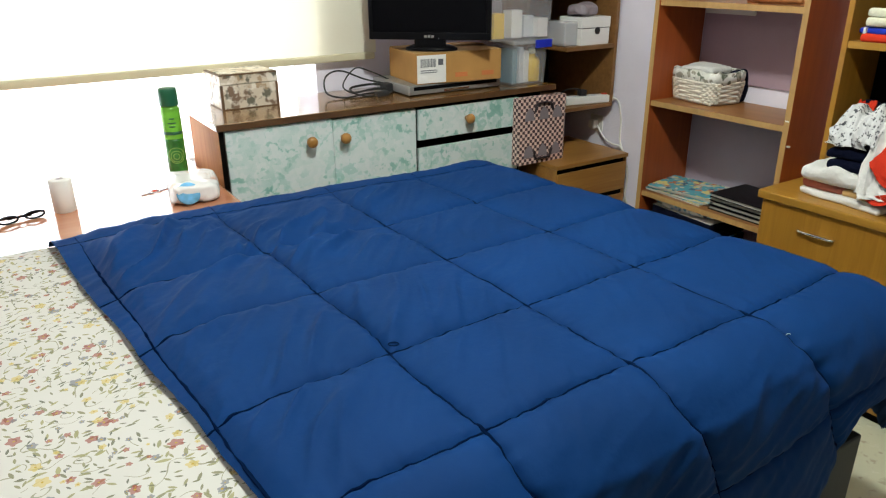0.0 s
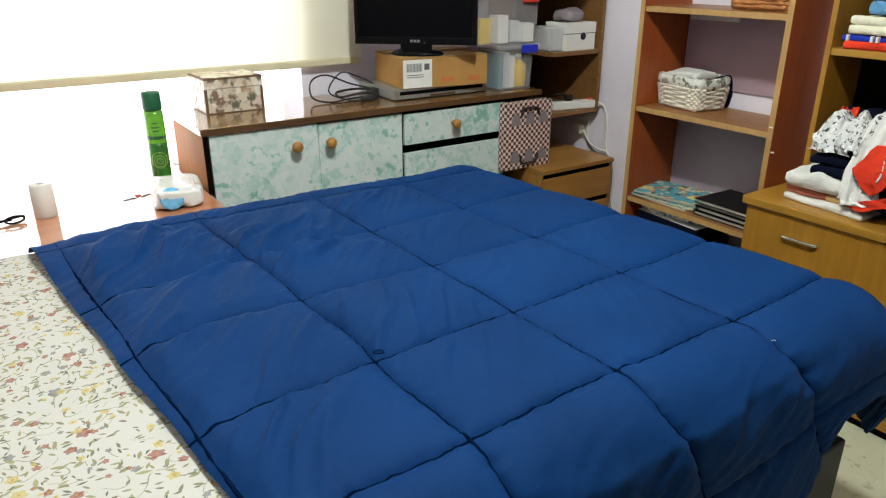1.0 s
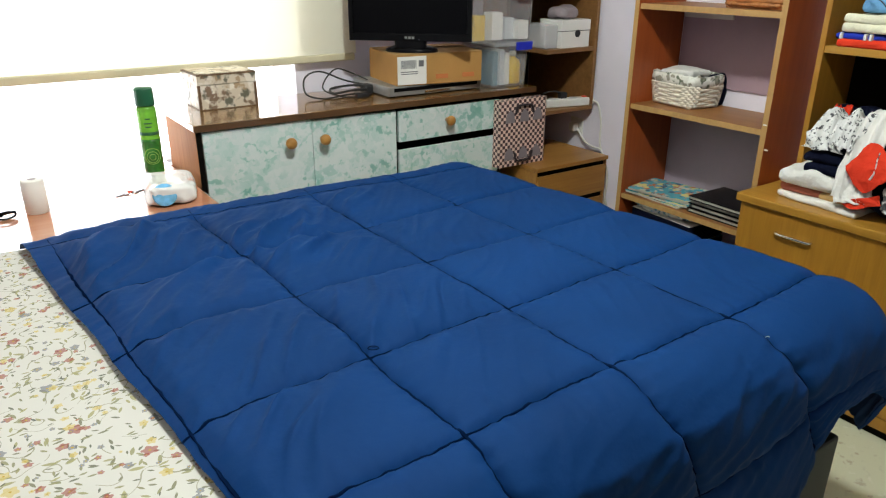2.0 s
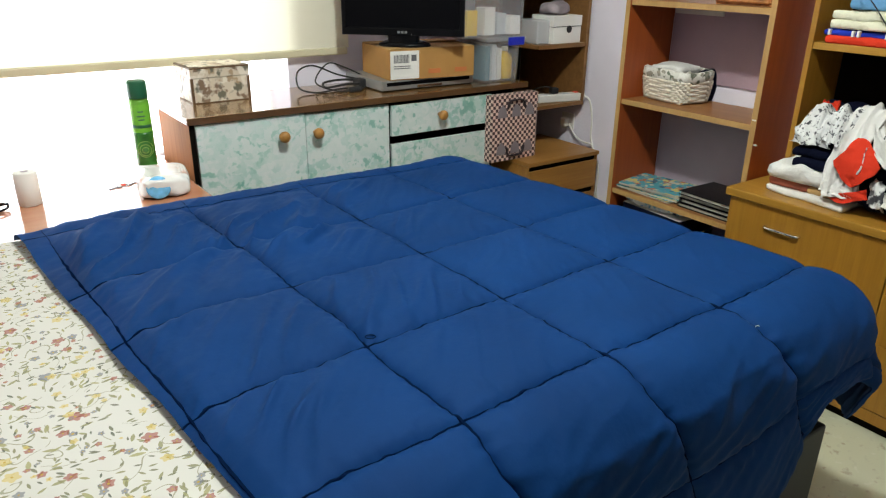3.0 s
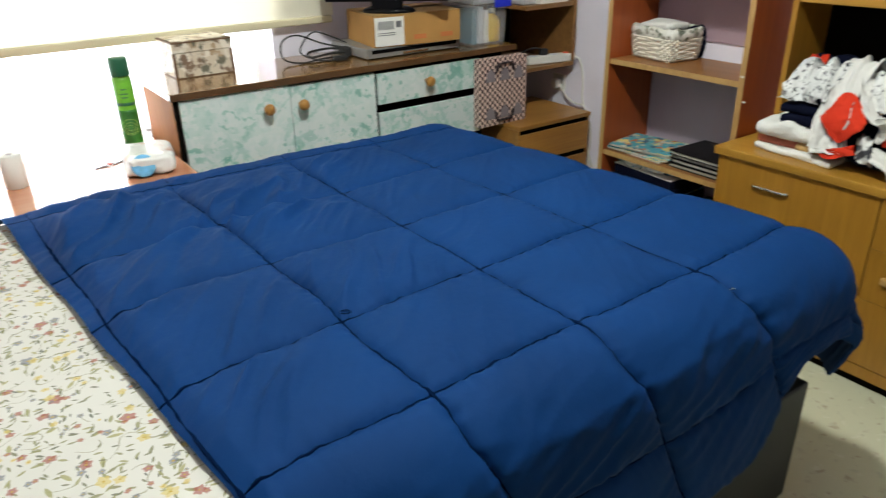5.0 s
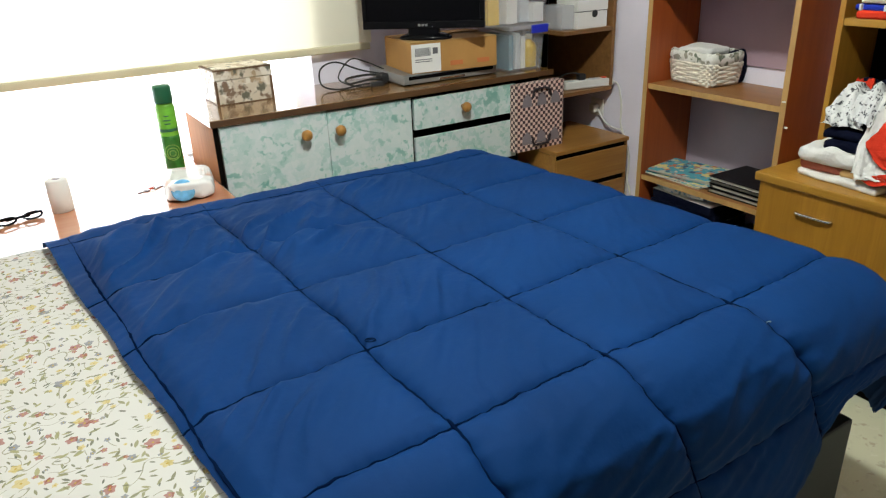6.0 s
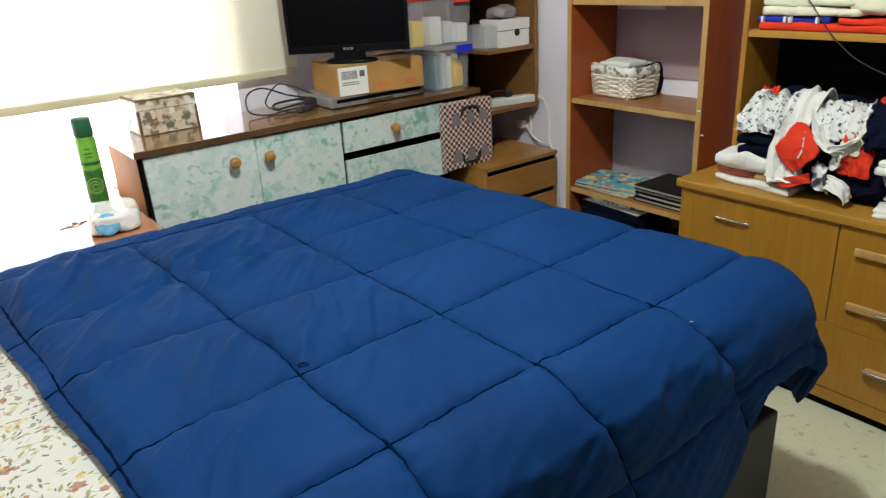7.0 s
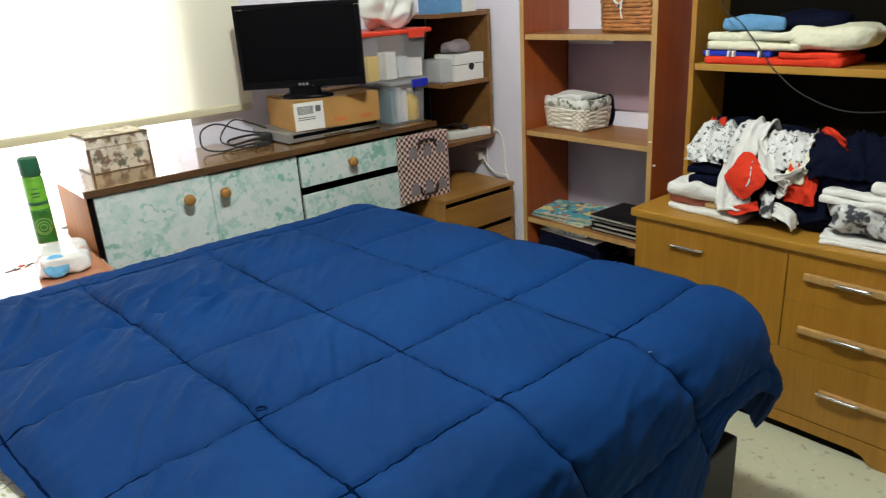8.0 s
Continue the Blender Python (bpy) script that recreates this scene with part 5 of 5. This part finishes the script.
for k in range(4):
    h = 0.016
    bk = thing("black_folder", "thin black plastic folder lying in a stack", "folder", (2.535 + rng.uniform(-0.01, 0.01), 1.545 + rng.uniform(-0.008, 0.008), 0.4505 + (h + 0.001) * k), rng.uniform(-3, 3), "black folders on the shelf")
    part("page_block", slab(-0.098, 0.098, -0.118, 0.118, 0.003, h - 0.003, 0), M_pages, bk)
    part("cover", slab(-0.104, 0.104, -0.122, 0.122, h - 0.0025, h, 0.0008), M_black, bk)
    part("cover", slab(-0.104, 0.104, -0.122, 0.122, 0.0, 0.0025, 0.0008), M_black, bk)
for k in range(9):
    h = rng.uniform(0.024, 0.034)
    z = 0.0805 + 0.035 * k
    mats = (M_wipes, M_paper, M_cover, M_cloth_sky, M_paper, M_palegrey, M_cover, M_cloth_navy, M_paper)
    bk = thing("paper_pad", "pad of printed papers lying in a low stack", "papers", (2.535 + rng.uniform(-0.008, 0.008), 1.78 + rng.uniform(-0.02, 0.02), z), rng.uniform(-5, 5), "papers on the low shelf")
    # Navy page blocks in the upper pads hold the gap's shade in colour.
    part("page_block", slab(-0.105, 0.105, -0.15, 0.15, 0.0, 0.0335, 0.002), M_cloth_navy if k > 4 else M_pages, bk)
    part("cover", slab(-0.106, 0.106, -0.151, 0.151, 0.0337, 0.0346, 0), mats[k], bk)
tagged(part("plastic_bag", cloth_lump(0.20, 0.30, 0.030, 77, 0.5, 22, 5, 0.5), blotch_material("printed_plastic_film", (0.70, 0.72, 0.74), [(0.04, 0.06, 0.14), (0.12, 0.30, 0.50), (0.75, 0.76, 0.76)], 30, 0.25, (0.52, 0.56)), smooth=True), "crumpled white and blue plastic bag on the papers", "plastic bag").location = (2.535, 1.80, 0.395)
for k in range(6):
    tagged(part("dark_book", slab(2.43, 2.64, 1.42, 1.61, 0.0805 + 0.036 * k, 0.115 + 0.036 * k, 0.003), M_black_matt), "dark thick book lying in a low stack", "book", "dark books on the low shelf")

# ---- clothes ----
def garment(name, label, bm, mat, loc, rz=0.0, group="clothes on the shelves", rx=0.0):
    ob = tagged(part(name, bm, mat, smooth=True), label, "clothes", group)
    ob.matrix_world = pose(*loc, rx, 0, rz)
    return ob


SH = 1.1012
garment("folded_shirt", "folded red sports shirt on the shelf", folded_stack(0.17, 0.42, 0.024, 1, 1), M_cloth_red, (2.553, 1.03, SH))
royal = garment("folded_shirt", "folded royal blue sports shirt with white piping", folded_stack(0.165, 0.23, 0.020, 2, 1), M_cloth_royal, (2.550, 1.135, SH + 0.022))
for y in (0.028, 0.012, -0.07, 0.10):
    part("piping", slab(-0.090, -0.076, y - 0.004, y + 0.004, 0.002, 0.020, 0.002), M_cloth_white, royal, "white piping")
garment("folded_shirt", "folded red sports shirt on the shelf", folded_stack(0.165, 0.17, 0.020, 5, 1), M_cloth_red, (2.552, 0.92, SH + 0.021))
garment("folded_trousers", "folded cream cotton trousers", folded_stack(0.18, 0.30, 0.052, 3, 2), M_cloth_cream, (2.556, 1.09, SH + 0.044))
garment("folded_trousers", "crumpled cream cotton trousers leg", cloth_lump(0.17, 0.24, 0.066, 4, 0.35, 10, 4, 0.6), M_cloth_cream, (2.548, 0.885, SH + 0.042))
garment("folded_jeans", "folded faded blue denim trousers", folded_stack(0.16, 0.20, 0.04, 6, 1), M_cloth_sky, (2.566, 1.10, SH + 0.10))
garment("dark_denim", "crumpled dark blue denim trousers", cloth_lump(0.15, 0.20, 0.055, 7, 0.35, 10, 4, 0.7), M_cloth_navy, (2.575, 0.96, SH + 0.093))

CT = 0.6355


def cloth_strip(path, width, seed, amp=0.012, across=(0, 1, 0), steps=12, cells=30, freq=16.0):
    """A limp piece of cloth along a path, as wide as width(t), with sharp folds along it and ragged sides."""
    pts = smooth_path(path, steps)
    n = len(pts)
    bm = bmesh.new()
    top, low = [], []
    for i, q in enumerate(pts):
        along = (pts[min(i + 1, n - 1)] - pts[max(i - 1, 0)]).normalized()
        side = Vector(across)
        side = (side - along * side.dot(along)).normalized()
        nor = side.cross(along).normalized()
        t = i / (n - 1)
        w = width(t) * (1 + 0.16 * noise.noise(Vector((t * 6, seed, 0))))
        ra, rb = [], []
        for k in range(cells + 1):
            c = (k / cells - 0.5) * w
            g = Vector((c * freq * 2.2 + seed + 0.8 * t, t * 2.2 + 0.5 * c * freq, seed * 1.7))
            fold = 1 - abs(2 * noise.noise(g)) * 1.3
            f = fold * abs(fold) + 0.45 * (1 - 2 * abs(noise.noise(g * 2.1))) + 0.2 * noise.noise(g * 5.0)
            p = q + side * (c + 0.005 * noise.noise(g * 0.8)) + along * 0.006 * noise.noise(g * 1.3 + Vector((5, 0, 0))) + nor * (amp * f - 1.5 * c * c)
            ra.append(bm.verts.new(p))
            rb.append(bm.verts.new(p - nor * 0.004))
        top.append(ra)
        low.append(rb)
    for i in range(n - 1):
        for k in range(cells):
            bm.faces.new((top[i][k], top[i][k + 1], top[i + 1][k + 1], top[i + 1][k]))
            bm.faces.new((low[i][k], low[i + 1][k], low[i + 1][k + 1], low[i][k + 1]))
        for k in (0, cells):
            bm.faces.new((top[i][k], top[i + 1][k], low[i + 1][k], low[i][k]))
    for i in (0, n - 1):
        for k in range(cells):
            bm.faces.new((top[i][k], low[i][k], low[i][k + 1], top[i][k + 1]))
    return bm


garment("folded_towel", "thin folded white cotton towel", folded_stack(0.25, 0.27, 0.020, 11, 1), M_cloth_white, (2.455, 1.135, CT), -6)
garment("folded_shirt", "folded dusty red cotton shirt", folded_stack(0.22, 0.17, 0.030, 12, 1), M_cloth_dusty, (2.47, 1.19, CT + 0.019))
garment("folded_shirt", "folded beige cotton shirt", folded_stack(0.22, 0.13, 0.03, 19, 1), M_card_light, (2.46, 1.075, CT + 0.019))
garment("folded_towel", "folded white towel bulging from the pile", folded_stack(0.22, 0.20, 0.055, 13, 1), M_cloth_white, (2.445, 1.18, CT + 0.048), 3)
garment("dark_shirt", "folded navy cotton shirt", folded_stack(0.19, 0.16, 0.065, 14, 2), M_cloth_navy, (2.445, 1.135, CT + 0.098), 5)
# Two dark lumps added so the hollows of the pile read as black shade.
garment("dark_shirt", "dark lump for the shade behind the pile", cloth_lump(0.16, 0.36, 0.26, 27, 0.4, 9, 5, 0.7), M_cloth_navy, (2.575, 1.06, CT + 0.01), 0)
garment("dark_shirt", "dark lump for the shade under the pile", cloth_lump(0.19, 0.34, 0.15, 28, 0.4, 9, 5, 0.6), M_cloth_navy, (2.46, 0.93, CT + 0.005), 0)
spot = thing("patterned_shirt", "crumpled white shirt with black print", "clothes", (2.42, 1.14, CT + 0.16), 0, "clothes on the shelves")
part("body", cloth_strip([(0.09, 0.0, 0.06), (0.04, 0.01, 0.100), (-0.02, 0.02, 0.085), (-0.055, 0.025, 0.04), (-0.065, 0.025, 0.01)], lambda t: 0.125, 15.3, 0.024, freq=13), M_cloth_spot, spot, smooth=True)
part("sleeve", cloth_strip([(0.05, -0.05, 0.09), (0.0, -0.045, 0.115), (-0.05, -0.035, 0.075), (-0.07, -0.025, 0.03)], lambda t: 0.08, 25.3, 0.018, freq=24), M_cloth_spot, spot, smooth=True)
shirt = thing("white_shirt", "crumpled white and red sports shirt on the pile", "clothes", (2.42, 0.98, CT), 0, "clothes on the shelves")
part("body", cloth_strip([(0.10, 0.05, 0.18), (0.06, 0.05, 0.275), (0.01, 0.05, 0.295), (-0.04, 0.06, 0.24), (-0.075, 0.07, 0.16), (-0.095, 0.075, 0.10), (-0.10, 0.075, 0.055)], lambda t: 0.105 - 0.03 * t, 3.1, 0.016, freq=11), M_cloth_white, shirt, smooth=True)
part("sleeve", cloth_strip([(0.02, 0.03, 0.27), (-0.035, 0.0, 0.235), (-0.075, -0.04, 0.18), (-0.090, -0.075, 0.145), (-0.095, -0.10, 0.130)], lambda t: 0.050 + 0.02 * t, 8.4, 0.009, (0.1, 0.72, 0.69), freq=16), M_cloth_white, shirt, "white sleeve", smooth=True)
part("cuff", cloth_strip([(-0.088, -0.075, 0.150), (-0.085, -0.105, 0.170), (-0.075, -0.135, 0.200)], lambda t: 0.055 - 0.02 * t, 18.4, 0.006, (0.1, 0.6, -0.75), freq=18), M_cloth_white, shirt, "white sleeve end", smooth=True)
part("red_panel", cloth_strip([(-0.078, 0.035, 0.225), (-0.100, 0.025, 0.195), (-0.116, 0.02, 0.155), (-0.120, 0.02, 0.118), (-0.116, 0.025, 0.092)], lambda t: 0.012 + 0.125 * min(1, 2.0 * t) - 0.115 * max(0, t - 0.5) / 0.5, 12.9, 0.005, freq=7), M_cloth_red, shirt, "red panel", smooth=True)
part("seam_line", cloth_strip([(-0.095, 0.006, 0.208), (-0.117, 0.002, 0.165), (-0.127, 0.006, 0.128)], lambda t: 0.004, 13.9, 0.0008, cells=3), M_cloth_grey, shirt, "pale sewn line", smooth=True)
part("hem", cloth_strip([(-0.100, 0.075, 0.055), (-0.112, 0.045, 0.047), (-0.115, 0.0, 0.062), (-0.112, -0.03, 0.075)], lambda t: 0.030, 17.7, 0.005, (0.1, -0.2, 1), freq=14), M_cloth_red, shirt, "red hem", smooth=True)
part("lower_front", cloth_strip([(-0.080, 0.055, 0.11), (-0.105, 0.05, 0.075), (-0.112, 0.045, 0.045)], lambda t: 0.10, 27.7, 0.008, freq=16), M_cloth_white, shirt, smooth=True)
garment("grey_shirt", "crumpled white shirt with grey print", cloth_strip([(2.50, 0.92, CT + 0.20), (2.46, 0.925, CT + 0.27), (2.41, 0.915, CT + 0.25), (2.37, 0.90, CT + 0.18)], lambda t: 0.125, 52.0, 0.022, freq=13), M_cloth_spot, (0, 0, 0))
garment("cream_shirt", "crumpled cream cotton shirt", cloth_strip([(2.44, 0.885, CT + 0.235), (2.39, 0.875, CT + 0.225), (2.36, 0.87, CT + 0.185), (2.352, 0.875, CT + 0.15)], lambda t: 0.075 - 0.02 * t, 61.0, 0.006, (0, 0.9, -0.3), freq=10), M_cloth_cream, (0, 0, 0))
garment("red_shirt", "crumpled red cotton shirt", cloth_strip([(2.43, 0.86, CT + 0.15), (2.38, 0.855, CT + 0.185), (2.355, 0.85, CT + 0.14), (2.35, 0.85, CT + 0.09)], lambda t: 0.085, 33.0, 0.012, (0, 0.9, 0.45), freq=12), M_cloth_red, (0, 0, 0))
garment("white_sock", "rolled white cotton sock", cloth_strip([(0.03, 0.035, 0.035), (-0.01, 0.035, 0.062), (-0.03, 0.01, 0.070), (-0.032, -0.03, 0.055), (-0.02, -0.045, 0.025)], lambda t: 0.042, 20.0, 0.007, (0.4, 0.2, 0.85), freq=20), M_cloth_white, (2.345, 0.885, CT), 0)
garment("white_sock", "crumpled white and grey sock", cloth_strip([(0.02, 0.03, 0.10), (-0.012, 0.03, 0.105), (-0.025, 0.025, 0.075), (-0.022, 0.020, 0.040)], lambda t: 0.045, 29.0, 0.007, (0.3, 0.9, 0.2), freq=22), M_cloth_grey, (2.345, 0.905, CT), 0)
navy = thing("dark_shirt", "crumpled navy sports shirt with red trim", "clothes", (2.45, 0.74, CT + 0.12), 0, "clothes on the shelves")
part("body", cloth_lump(0.18, 0.27, 0.12, 23, 0.45, 9, 5, 0.7), M_cloth_navy, navy, smooth=True)
part("fold", cloth_strip([(0.08, 0.02, 0.08), (0.02, 0.01, 0.155), (-0.05, 0.0, 0.14), (-0.10, -0.01, 0.06)], lambda t: 0.22, 41.0, 0.020, freq=14), M_cloth_navy, navy, smooth=True)
part("trim", cloth_strip([(0.03, 0.11, 0.13), (-0.02, 0.085, 0.165), (-0.05, 0.05, 0.165), (-0.08, 0.01, 0.150)], lambda t: 0.048, 44.0, 0.006, (0, 0.6, 0.8), freq=20), M_cloth_red, navy, "red trim", smooth=True)
back = thing("dark_shirt", "dark sports shirt with a red collar", "clothes", (2.57, 1.17, CT + 0.16), 0, "clothes on the shelves")
part("body", cloth_lump(0.12, 0.20, 0.13, 24, 0.5, 11, 5, 0.8), M_cloth_navy, back, smooth=True)
part("collar", cloth_strip([(-0.02, 0.05, 0.06), (-0.045, 0.04, 0.115), (-0.06, 0.03, 0.08)], lambda t: 0.05, 47.0, 0.010, freq=24), M_cloth_red, back, "red collar", smooth=True)
garment("folded_towel", "thin folded white cotton towel", folded_stack(0.22, 0.30, 0.022, 31, 2), M_cloth_white, (2.43, 0.625, CT), 4)
garment("grey_shirt", "crumpled grey patterned cotton shirt", cloth_lump(0.20, 0.30, 0.10, 32, 0.4, 12, 5, 0.6), M_cloth_grey, (2.425, 0.63, CT + 0.020), 0)
garment("folded_towel", "folded white cotton towel", folded_stack(0.22, 0.30, 0.040, 33, 2), M_cloth_white, (2.43, 0.63, CT + 0.112), -4)
garment("folded_shirt", "folded pale cotton shirt", folded_stack(0.20, 0.20, 0.04, 34, 1), M_cloth_white, (2.44, 0.56, CT + 0.15), 0)
cord = thing("hanging_cord", "thin dark cord hanging in front of the shelves", "cord", (2.44, 1.0, 1.18))
part("cord_strand", tube([(0.01, 0.21, 0.20), (0.01, 0.18, 0.09), (0.01, 0.13, 0.055), (0.01, 0.092, 0.015), (0.01, 0.03, -0.06), (0.008, -0.007, -0.099), (0.01, -0.079, -0.153), (0.03, -0.179, -0.195), (0.06, -0.27, -0.20), (0.12, -0.36, -0.19)], 0.0019, 8), M_black_matt, cord, smooth=True)
